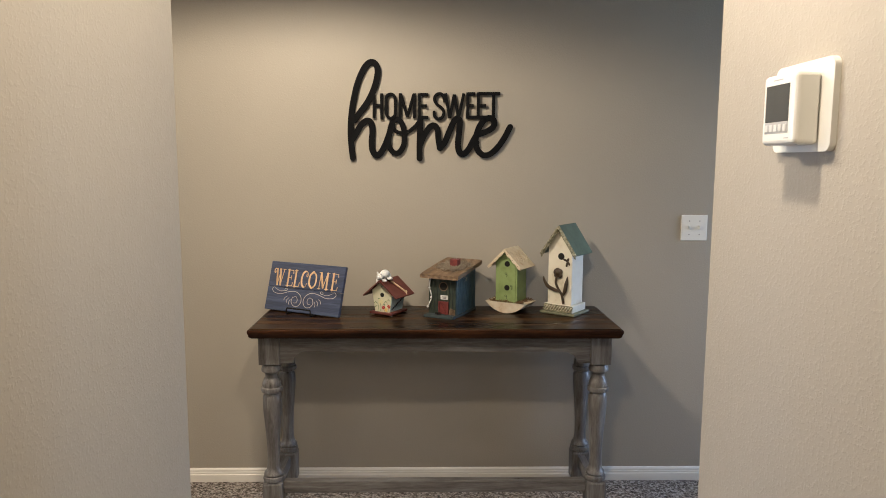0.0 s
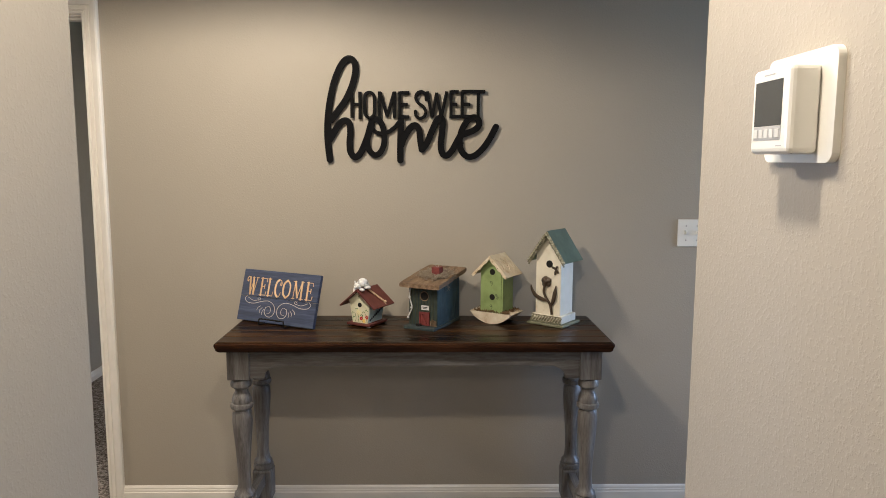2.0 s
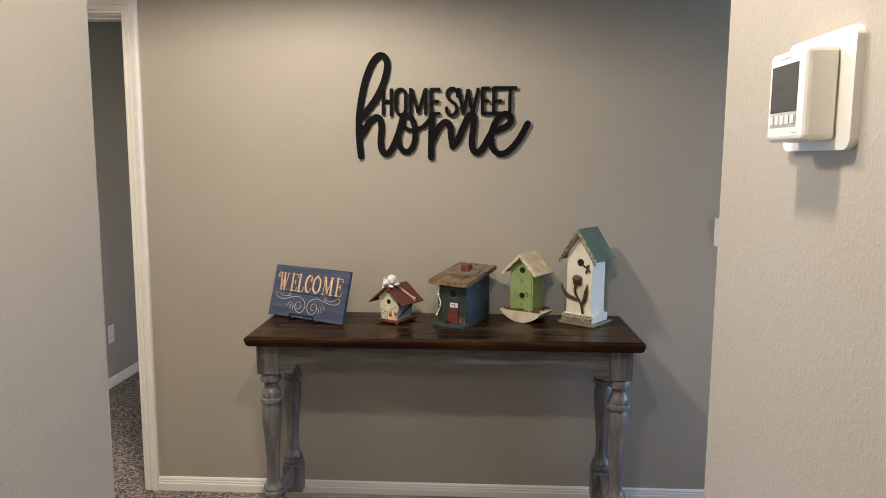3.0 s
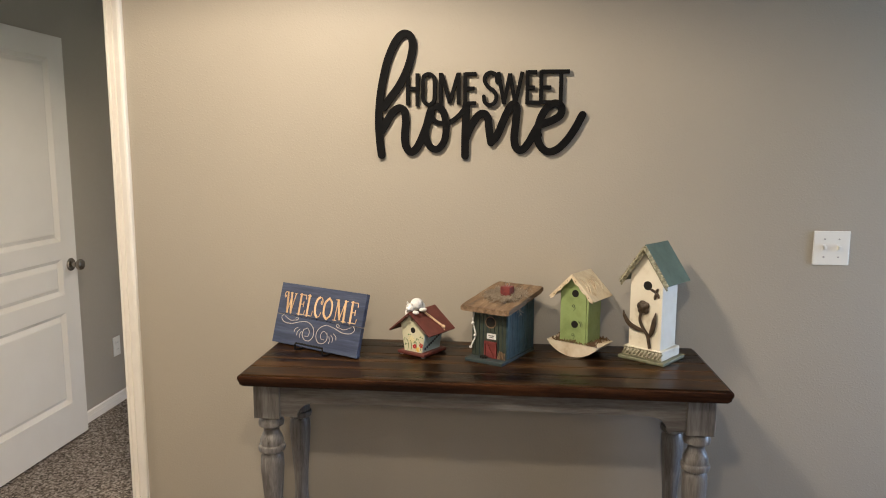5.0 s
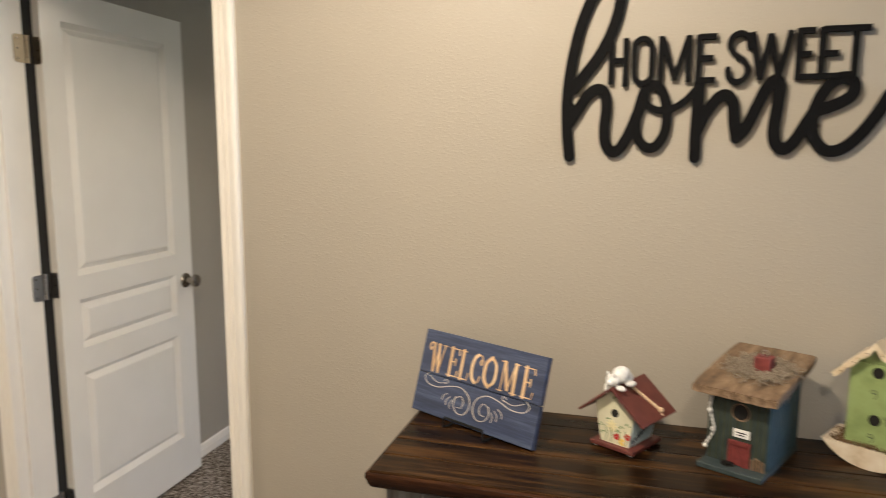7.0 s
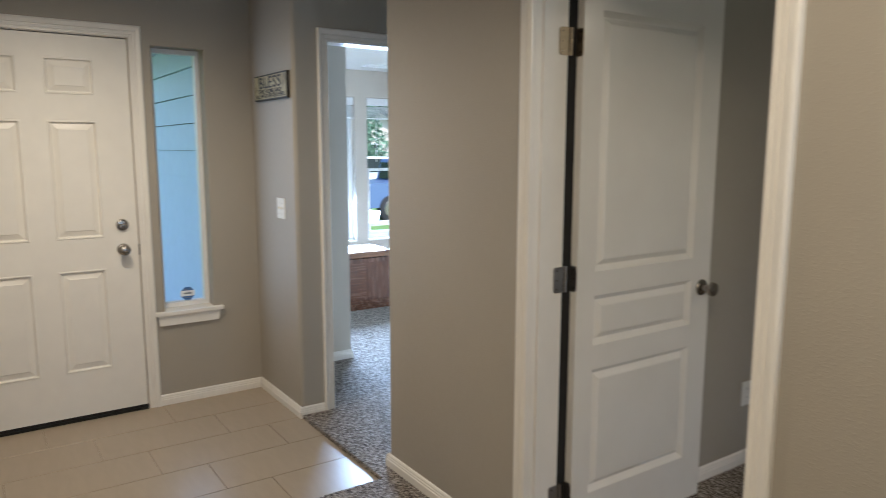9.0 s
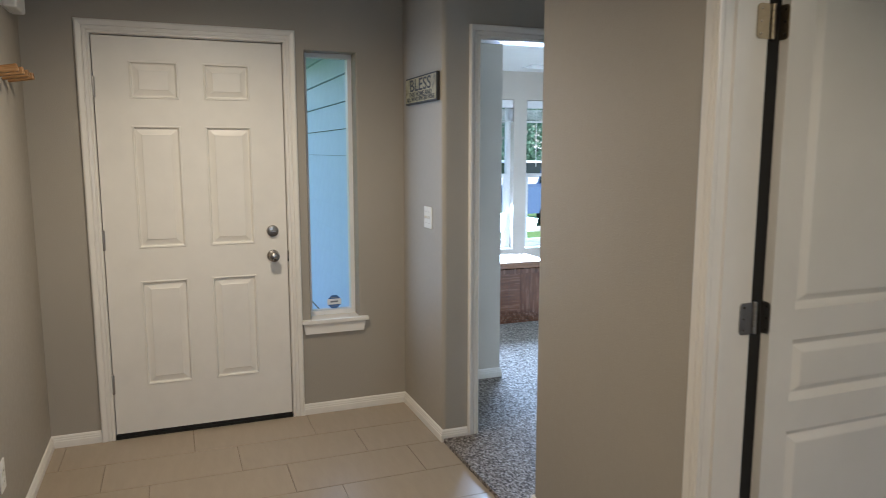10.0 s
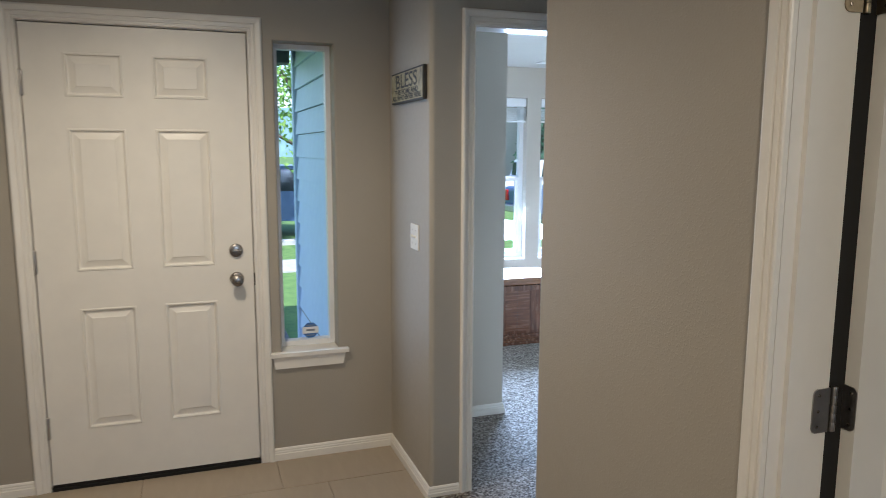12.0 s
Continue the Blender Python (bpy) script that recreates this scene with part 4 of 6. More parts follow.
for sx in (-1, 1):
    bm = bmesh.new()
    curls = ([(0.155, 0.100), (0.165, 0.088), (0.150, 0.074), (0.115, 0.072), (0.075, 0.083), (0.040, 0.086), (0.012, 0.070), (0.006, 0.045), (0.020, 0.026), (0.042, 0.026), (0.056, 0.042), (0.052, 0.062)],
             [(0.052, 0.060), (0.036, 0.066), (0.026, 0.054), (0.030, 0.040), (0.044, 0.038)],
             [(0.062, 0.052), (0.068, 0.040), (0.066, 0.030)], [(0.070, 0.058), (0.080, 0.048), (0.080, 0.036)], [(0.080, 0.064), (0.092, 0.056), (0.095, 0.046)],
             [(0.100, 0.092), (0.090, 0.097), (0.086, 0.090), (0.094, 0.086)], [(0.150, 0.094), (0.120, 0.083), (0.090, 0.088)])
    for i, c in enumerate(curls):
        q = spline([Vector((sx * a, b)) for a, b in c], 6)
        ribbon(bm, q, 0.0021 if i == 0 else 0.0015, -0.0078, -0.0084 - i * 0.0001)
    part("scroll", bm, PALE_LINE, board, "pale carved scroll")

easel = thing("easel_stand", pose(-0.492, 2.944, TOPZ, 0, 0, -27.5), "small black twisted-wire easel under the plaque", "easel")
for hx in (-1, 1):
    bm = bmesh.new()
    tube(bm, [(hx * 0.062, 0.016, 0.004), (hx * 0.062, -0.026, 0.004), (hx * 0.062, -0.036, 0.006), (hx * 0.061, -0.036, 0.024), (hx * 0.057, -0.034, 0.030)], 0.003)
    part("hook", bm, BLACK, easel)
bm = bmesh.new()
for s in (0, 1):
    tube(bm, [(-0.059 + 0.118 * k / 60, -0.034 + 0.0018 * math.cos(k * 0.9 + s * math.pi), 0.029 + 0.0018 * math.sin(k * 0.9 + s * math.pi)) for k in range(61)], 0.002, 6)
part("twisted_bar", bm, BLACK, easel)
bm = bmesh.new()
tube(bm, [(-0.062, 0.012, 0.004), (-0.03, 0.040, 0.10), (0.0, 0.045, 0.13), (0.03, 0.040, 0.10), (0.062, 0.012, 0.004)], 0.003)
tube(bm, [(0.0, 0.045, 0.13), (0.0, 0.075, 0.003)], 0.003)
part("back_frame", bm, BLACK, easel)


def gable(bm, w, d, eave, peak, z0, flare=0.0):
    """A gabled box, front at -d / 2; flare widens it towards the eaves."""
    b = w / 2 - flare
    prism(bm, [(-b, z0), (b, z0), (w / 2, eave), (0, peak), (-w / 2, eave)], -d / 2, d / 2, axis="y")


def slope(bm, w, d, eave, peak, over, front, back, thick, side):
    """One slab of a gabled roof."""
    h = (peak - eave) / (w / 2)
    x1, z1 = w / 2 + over, eave - h * over
    n2 = Vector((h, 1)).normalized() * thick
    pts = [(0, peak), (side * x1, z1), (side * (x1 + n2.x), z1 + n2.y), (0, peak + thick * math.hypot(1, h))]
    prism(bm, pts, -d / 2 - front, d / 2 + back, axis="y")


def disc(bm, x, z, r, y, depth=0.0008, seg=20):
    lathe(bm, [(r, 0), (r, depth)], seg, Matrix.Translation((x, y, z)) @ AY)


# near-black; the flat hole discs in it stand for unlit hollows
HOLE = plain("dark_hole", (0.006, 0.005, 0.004), 0.9)

# small painted house with a white cat
MAROON = mottled("maroon_paint", [(0.3, (0.085, 0.022, 0.018)), (0.7, (0.14, 0.040, 0.030))], 40, 0.55)
CREAM = mottled("cream_paint", [(0.3, (0.54, 0.52, 0.36)), (0.7, (0.66, 0.64, 0.48))], 30, 0.6)
SKYBLUE = mottled("sky_blue_paint", [(0.3, (0.38, 0.55, 0.62)), (0.7, (0.60, 0.72, 0.74))], 40, 0.6)
RED, PALEGREEN, YELLOW, NAVY = (plain(nm, c, 0.6) for nm, c in (("red_paint", (0.42, 0.02, 0.02)), ("leaf_paint", (0.10, 0.20, 0.07)), ("yellow_paint", (0.70, 0.52, 0.12)), ("navy_paint", (0.03, 0.05, 0.12))))
WHITE_CLAY = mottled("white_clay", [(0.3, (0.55, 0.55, 0.55)), (0.65, (0.82, 0.82, 0.80))], 90, 0.5, 0.2)
TWINE = mottled("jute_twine", [(0.3, (0.50, 0.34, 0.20)), (0.7, (0.74, 0.58, 0.42))], 200, 0.9, 0.5)
b2 = thing("birdhouse", pose(-0.138, 2.975, TOPZ, 0, 0, -30) @ Matrix.Diagonal((1.10, 1.10, 1.10, 1)), "small cream birdhouse with maroon roof and painted flowers", "birdhouse", "birdhouses")
part("base", boxes((-0.050, 0.050, -0.057, 0.057, 0.004, 0.013), bevel=0.002), MAROON, b2)
for fx in (-0.045, 0.035):
    for fy in (-0.052, 0.042):
        part("foot", boxes((fx, fx + 0.01, fy, fy + 0.01, 0, 0.005), bevel=0.001), WHITE_CLAY, b2)
E2, K2, w2, d2 = 0.093, 0.131, 0.092, 0.090
bm = bmesh.new()
gable(bm, w2, d2, E2, K2, 0.013, 0.014)
body = part("body", bm, CREAM, b2)
for sx in (-1, 1):
    bm = bmesh.new()
    A = [(sx * (w2 / 2 - 0.0138), -d2 / 2 + 0.002, 0.0135), (sx * (w2 / 2 - 0.0138), d2 / 2 - 0.002, 0.0135), (sx * (w2 / 2 + 0.0004), d2 / 2 - 0.002, E2), (sx * (w2 / 2 + 0.0004), -d2 / 2 + 0.002, E2)]
    va = [bm.verts.new(p) for p in A] + [bm.verts.new((p[0] + sx * 0.0012, p[1], p[2])) for p in A]
    for f in ((0, 1, 2, 3), (4, 5, 6, 7), (0, 1, 5, 4), (1, 2, 6, 5), (2, 3, 7, 6), (3, 0, 4, 7)):
        bm.faces.new([va[k] for k in f])
    part("side_panel", bm, SKYBLUE, body, "pale blue painted side")
bm = bmesh.new()
disc(bm, 0.0, 0.078, 0.0085, -d2 / 2, 0.0009)
part("entry_hole", bm, HOLE, body)
PALEYELLOW = plain("pale_yellow_paint", (0.72, 0.66, 0.38), 0.6)
rs = random.Random(4)
for nm, mt, spots in (("flower", RED, [(0.006, 0.030), (0.030, 0.036)]), ("daisy", PALEYELLOW, [(-0.006, 0.050)]), ("flower", YELLOW, [(0.018, 0.022)]), ("leaf_stroke", PALEGREEN, [(-0.030, 0.046), (-0.014, 0.060), (0.016, 0.050), (0.030, 0.058), (-0.026, 0.030), (0.008, 0.040), (0.0, 0.108)])):
    for x, z in spots:
        bm = bmesh.new()
        for k in range(5 if nm != "leaf_stroke" else 3):
            a = 2 * math.pi * k / 5 + rs.random()
            disc(bm, x + 0.0042 * math.cos(a), z + 0.0042 * math.sin(a), 0.0033 if nm != "leaf_stroke" else 0.0018, -d2 / 2, 0.0006 + 0.0001 * k, 8)
        if nm == "daisy":
            for k in range(9):
                a = 2 * math.pi * k / 9
                ribbon(bm, [Vector((x + 0.003 * math.cos(a), z + 0.003 * math.sin(a))), Vector((x + 0.0115 * math.cos(a), z + 0.0115 * math.sin(a)))], 0.0026, -d2 / 2, -d2 / 2 - 0.0006 - 0.00004 * k)
        part(nm, bm, mt, body)
bm = bmesh.new()
for x in (-0.020, -0.008, 0.010, 0.026):
    ribbon(bm, spline([Vector((x, 0.016)), Vector((x + 0.003, 0.03)), Vector((x - 0.001, 0.046))], 4), 0.0012, -d2 / 2, -d2 / 2 - 0.0005)
part("stems", bm, PALEGREEN, body)
bm = bmesh.new()
for k in range(9):
    lathe(bm, [(0.0042, 0), (0.0042, 0.0007)], 9, Matrix.Translation((w2 / 2 - 0.0125 + 0.0135 * (0.15 + 0.7 * ((k * 37) % 9) / 9) + 0.0012, -0.034 + 0.0082 * k, 0.016 + 0.058 * (0.15 + 0.7 * ((k * 37) % 9) / 9))) @ AX)
part("side_flowers", bm, NAVY, body)
for s in (-1, 1):
    bm = bmesh.new()
    slope(bm, w2, d2, E2, K2, 0.027, 0.020, 0.020, 0.0045, s)
    part("roof_board", bm, MAROON, b2)
bm = bmesh.new()
for cx, cy, cz, r, sc in ((0.0, -0.022, 0.152, 0.017, (1.0, 1.25, 1.0)), (-0.004, -0.046, 0.146, 0.0125, (1.05, 0.9, 0.95)), (0.0, -0.006, 0.144, 0.014, (1.1, 1, 0.9)), (-0.012, -0.052, 0.130, 0.006, (0.8, 0.8, 1.9)), (0.014, -0.046, 0.134, 0.007, (1.5, 0.9, 0.8)),
                          (-0.012, -0.048, 0.1575, 0.004, (0.8, 0.6, 1.3)), (0.003, -0.050, 0.1575, 0.004, (0.8, 0.6, 1.3)), (0.018, -0.018, 0.138, 0.008, (1.2, 1.6, 0.7)), (-0.004, -0.057, 0.143, 0.006, (1.1, 0.8, 0.8))):
    bmesh.ops.create_uvsphere(bm, u_segments=16, v_segments=10, radius=r * 1.05, matrix=Matrix.Translation((cx * 1.1, cy * 1.05 - 0.004, 0.131 + (cz - 0.130) * 1.08)) @ Matrix.Diagonal((*sc, 1)))
part("cat_figure", bm, WHITE_CLAY, b2, "white clay cat lying on the ridge", smooth=True)


def rope(bm, pts, r, turns=1.0):
    c = spline([Vector(p) for p in pts], 12)
    for s in (0, 1):
        line = []
        for i, p in enumerate(c):
            d = (c[min(i + 1, len(c) - 1)] - c[max(i - 1, 0)]).normalized()
            u = d.orthogonal().normalized()
            v = d.cross(u)
            a = i * turns + s * math.pi
            line.append(p + (u * math.cos(a) + v * math.sin(a)) * r * 0.6)
        tube(bm, line, r * 0.75, 6)


bm = bmesh.new()
hs = (K2 - E2) / (w2 / 2)
rope(bm, [(x, y, K2 + 0.0095 - hs * x) for x, y in ((0.004, -0.008), (0.018, -0.006), (0.034, 0.002), (0.050, 0.010), (0.066, 0.018))], 0.0028, 0.9)
bmesh.ops.create_icosphere(bm, subdivisions=2, radius=0.006, matrix=Matrix.Translation((0.066, 0.018, K2 + 0.010 - hs * 0.066)))
bmesh.ops.create_icosphere(bm, subdivisions=1, radius=0.0035, matrix=Matrix.Translation((0.070, 0.016, K2 + 0.005 - hs * 0.070)))
part("twine", bm, TWINE, b2, "knotted jute twine", smooth=True)

# barn-like house with shed roof
TEAL = mottled("teal_boards", [(0.3, (0.014, 0.034, 0.046)), (0.7, (0.032, 0.066, 0.082))], 35, 0.6)
DARKGREEN = mottled("dark_green_boards", [(0.3, (0.018, 0.026, 0.018)), (0.7, (0.040, 0.050, 0.034))], 45, 0.65)
BARKWOOD = grain_wood("weathered_plank", (0.06, 0.038, 0.020), (0.165, 0.105, 0.058), (0.28, 0.20, 0.125), 0.8, "y", 1.4, 0.5)
BARNRED = mottled("barn_red", [(0.3, (0.11, 0.018, 0.016)), (0.7, (0.20, 0.038, 0.032))], 50, 0.6)
MOSS = mottled("dry_moss", [(0.3, (0.13, 0.10, 0.07)), (0.7, (0.38, 0.32, 0.24))], 200, 0.95)
b3 = thing("birdhouse", pose(0.124, 2.974, TOPZ, 0, 0, -27), "teal barn birdhouse with plank roof and red door", "birdhouse", "birdhouses")
w3, d3, hf, hb = 0.124, 0.190, 0.168, 0.196
part("base", boxes((-0.068, 0.066, -0.120, 0.116, 0.0, 0.012), bevel=0.002), mottled("slate_base", [(0.3, (0.022, 0.034, 0.036)), (0.7, (0.045, 0.062, 0.064))], 40, 0.6), b3)
bm = bmesh.new()
y0, y1 = -0.082, 0.112
prism(bm, [(y0, 0.012), (y1, 0.012), (y1, hb), (y0, hf)], -w3 / 2, w3 / 2, axis="x")
body = part("body", bm, TEAL, b3)
for k in range(9):
    x = -w3 / 2 + 0.0005 + k * (w3 - 0.001) / 9
    part("front_board", boxes((x + 0.0012, x + (w3 - 0.001) / 9 - 0.0012, y0 - 0.002, y0 + 0.001, 0.013, hf - 0.001)), DARKGREEN, body, "dark green vertical board")
for k in range(11):
    ya = y0 + 0.001 + k * (y1 - y0) / 11
    zt = hf + (hb - hf) * k / 11 - 0.002
    part("side_board", boxes((w3 / 2 - 0.001, w3 / 2 + 0.0022, ya + 0.001, ya + (y1 - y0) / 11 - 0.0012, 0.013, zt), bevel=0.0006, seg=1), TEAL, body)
bm = bmesh.new()
disc(bm, 0.006, 0.128, 0.0165, y0 - 0.002, 0.0008)
part("entry_hole", bm, HOLE, body)
bm = bmesh.new()
for k in range(20):
    a0, a1 = 2 * math.pi * k / 20, 2 * math.pi * (k + 1) / 20
    q = [(0.0165, a0), (0.0165, a1), (0.0195, a1), (0.0195, a0)]
    vs4 = [bm.verts.new((0.006 + r * math.cos(a), y0 - 0.0029, 0.128 + r * math.sin(a))) for r, a in q]
    bm.faces.new(vs4)
part("hole_rim", bm, BARKWOOD, body)
dr = part("barn_door", boxes((-0.014, 0.030, y0 - 0.006, y0 - 0.002, 0.013, 0.066), bevel=0.0008), BARNRED, body, "red barn door")
bm = boxes((-0.014, -0.009, y0 - 0.009, y0 - 0.006, 0.013, 0.066), (0.025, 0.030, y0 - 0.009, y0 - 0.006, 0.013, 0.066), (-0.009, 0.025, y0 - 0.009, y0 - 0.006, 0.058, 0.066))
box(bm, -0.003, 0.003, -0.0015, 0.0015, -0.026, 0.026, m=Matrix.Translation((0.008, y0 - 0.0075, 0.035)) @ Matrix.Rotation(radians(-28), 4, "Y"))
part("door_brace", bm, BARNRED, dr)
part("name_plate", boxes((-0.006, 0.027, y0 - 0.006, y0 - 0.002, 0.074, 0.092), bevel=0.001), WHITE_CLAY, body, "small white plate")
part("plate_marks", boxes((0.0, 0.021, y0 - 0.0064, y0 - 0.006, 0.084, 0.0865), (0.003, 0.018, y0 - 0.0064, y0 - 0.006, 0.079, 0.081)), HOLE, body)
for k in range(5):
    part("picket", boxes((0.034 + k * 0.0055, 0.0375 + k * 0.0055, y0 - 0.007, y0 - 0.003, 0.012, 0.034 + 0.006 * ((k * 3) % 4) / 3), bevel=0.0005, seg=1), BARKWOOD, body)
rf = bmesh.new()
h = (hb - hf) / (y1 - y0)
N = 14
ring = []
rr = random.Random(9)
for k in range(N + 1):
    ring.append((-0.086 + 0.172 * k / N, -0.118 + rr.uniform(-0.0025, 0.0025)))
for k in range(N + 1):
    ring.append((0.086 + rr.uniform(-0.002, 0.002), -0.118 + 0.256 * k / N))
for k in range(N + 1):
    ring.append((0.086 - 0.172 * k / N, 0.138 + rr.uniform(-0.002, 0.002)))
for k in range(N):
    ring.append((-0.086 + rr.uniform(-0.002, 0.002), 0.138 - 0.256 * k / N))
ring = [p for i, p in enumerate(ring) if i == 0 or (Vector(p) - Vector(ring[i - 1])).length > 0.004]
prism(rf, ring, 0.0, 0.017)
for v in rf.verts:
    v.co.z += hf + (v.co.y - y0) * h
bmesh.ops.bevel(rf, geom=[e for e in rf.edges if all(len(f.verts) > 4 or True for f in e.link_faces) and any(len(f.verts) > 4 for f in e.link_faces)], offset=0.0025, segments=2, affect="EDGES")
part("roof_plank", rf, BARKWOOD, b3, "rough-edged weathered plank roof")
rz = hf + (0.0 - y0) * h + 0.017
ch = part("chimney", boxes((0.002, 0.036, -0.016, 0.018, rz - 0.006, rz + 0.036), bevel=0.002), BARNRED, b3, "red block chimney")
bm = bmesh.new()
tube(bm, [(0.019 + 0.007 * math.cos(a), 0.001, rz + 0.042 + 0.007 * math.sin(a)) for a in (2 * math.pi * k / 16 for k in range(17))], 0.0012, 6)
part("wire_ring", bm, HINGE, ch)
bm = bmesh.new()
rr = random.Random(3)
for k in range(420):
    a, r = rr.uniform(0, 2 * math.pi), 0.020 + 0.044 * rr.random() ** 1.3
    p = Vector((0.012 + r * math.cos(a) * 1.1, 0.004 + r * math.sin(a), 0))
    pts = []
    dirn = rr.uniform(0, 2 * math.pi)
    for s in range(5):
        dirn += rr.uniform(-1.1, 1.1)
        p = p + Vector((math.cos(dirn), math.sin(dirn), 0)) * 0.006
        pts.append((p.x, p.y, hf + (p.y - y0) * h + 0.019 + 0.013 * rr.random()))
    tube(bm, pts, 0.0011, 4)
part("moss", bm, MOSS, b3, "curly dry moss round the chimney")
bm = bmesh.new()
rope(bm, [(-0.052, y0 - 0.006, 0.160), (-0.056, y0 - 0.008, 0.125), (-0.050, y0 - 0.008, 0.100), (-0.046, y0 - 0.008, 0.078), (-0.058, y0 - 0.010, 0.050), (-0.062, y0 - 0.012, 0.040)], 0.0022, 0.8)
for q in ((-0.055, 0.120), (-0.047, 0.080), (-0.062, 0.040)):
    bmesh.ops.create_icosphere(bm, subdivisions=2, radius=0.005, matrix=Matrix.Translation((q[0], y0 - 0.010, q[1])))
part("rope", bm, WHITE_CLAY, b3, "white knotted cord", smooth=True)
bm = bmesh.new()
for k in range(30):
    a = rr.uniform(0, 2 * math.pi)
    x, y = -0.012 + 0.013 * rr.random() * math.cos(a), -0.098 + 0.007 * math.sin(a)
    tube(bm, [(x, y, 0.012), (x + rr.uniform(-.004, .004), y, 0.019), (x + rr.uniform(-.009, .009), y + rr.uniform(-.004, .004), 0.020)], 0.0009, 4)
part("nest", bm, HOLE, b3, "small dark nest on the porch")
bm = bmesh.new()
for k in range(7):
    z = 0.165 + 0.018 * rr.random()
    tube(bm, [(w3 / 2 + 0.003, -0.02 + 0.02 * rr.random(), z), (w3 / 2 + 0.012, -0.03 + 0.04 * rr.random(), z - 0.012), (w3 / 2 + 0.008, -0.03 + 0.05 * rr.random(), z - 0.026)], 0.0006, 4)
part("loose_moss", bm, MOSS, b3)

# green house on a rocker, with stamped tin roof
GREEN = mottled("spring_green_paint", [(0.25, (0.17, 0.23, 0.075)), (0.5, (0.265, 0.345, 0.13)), (0.8, (0.32, 0.40, 0.175))], 14, 0.55)
TIN = mottled("distressed_tin", [(0.28, (0.34, 0.22, 0.10)), (0.42, (0.60, 0.50, 0.34)), (0.7, (0.74, 0.67, 0.52))], 22, 0.55, 0.3)
ROCKER = mottled("whitewashed_wood", [(0.28, (0.36, 0.25, 0.14)), (0.45, (0.58, 0.49, 0.36)), (0.7, (0.70, 0.64, 0.53))], 18, 0.65, 0.3)
b4 = thing("birdhouse", pose(0.384, 3.024, TOPZ, 0, 0, -32) @ Matrix.Diagonal((1.04, 1.04, 1.04, 1)), "spring green birdhouse with stamped tin roof on a rocker", "birdhouse", "birdhouses")
arc = [(0.100 * math.sin(a), 0.128 - 0.128 * math.cos(a)) for a in (radians(-50 + 100 * k / 20) for k in range(21))]
bm = bmesh.new()
prism(bm, arc + [(0.100 * math.sin(radians(50)) + 0.004, 0.050), (-0.100 * math.sin(radians(50)) - 0.004, 0.050)], -0.055, 0.055, axis="y")
for v in bm.verts:
    v.co.x *= 1.12
    v.co.z = max(0, v.co.z) * 0.86
part("rocker", bm, ROCKER, b4, "whitewashed curved rocker base")
w4, d4, E4, K4, Z4 = 0.096, 0.088, 0.214, 0.262, 0.043
bm = bmesh.new()
gable(bm, w4, d4, E4, K4, Z4)
body = part("body", bm, GREEN, b4)
part("front_board", boxes((-w4 / 2 + 0.003, w4 / 2 - 0.006, -d4 / 2 - 0.003, -d4 / 2 + 0.001, Z4, E4 + 0.004), bevel=0.001), GREEN, body)
for z in (0.202, 0.104):
    bm = bmesh.new()
    disc(bm, 0.004, z, 0.0115, -d4 / 2 - 0.003, 0.0008)
    part("entry_hole", bm, HOLE, body)
bm = bmesh.new()
for cz in (0.156, 0.064):
    for c in ([(-0.006, 0.006), (-0.002, 0.010), (0.003, 0.007), (0.000, 0.002), (-0.005, 0.004)], [(0.003, 0.006), (0.004, -0.002), (0.000, -0.008)]):
        ribbon(bm, spline([Vector((a, cz + b)) for a, b in c], 4), 0.0012, -d4 / 2 - 0.003, -d4 / 2 - 0.0036)
for k in range(7):
    a = radians(-50 + 25 * k)
    ribbon(bm, [Vector((0.020 + 0.004 * math.cos(a), 0.106 + 0.004 * math.sin(a))), Vector((0.020 + 0.011 * math.cos(a), 0.106 + 0.011 * math.sin(a)))], 0.001, -d4 / 2 - 0.003, -d4 / 2 - 0.0036)
part("painted_marks", bm, DARKGREEN, body)
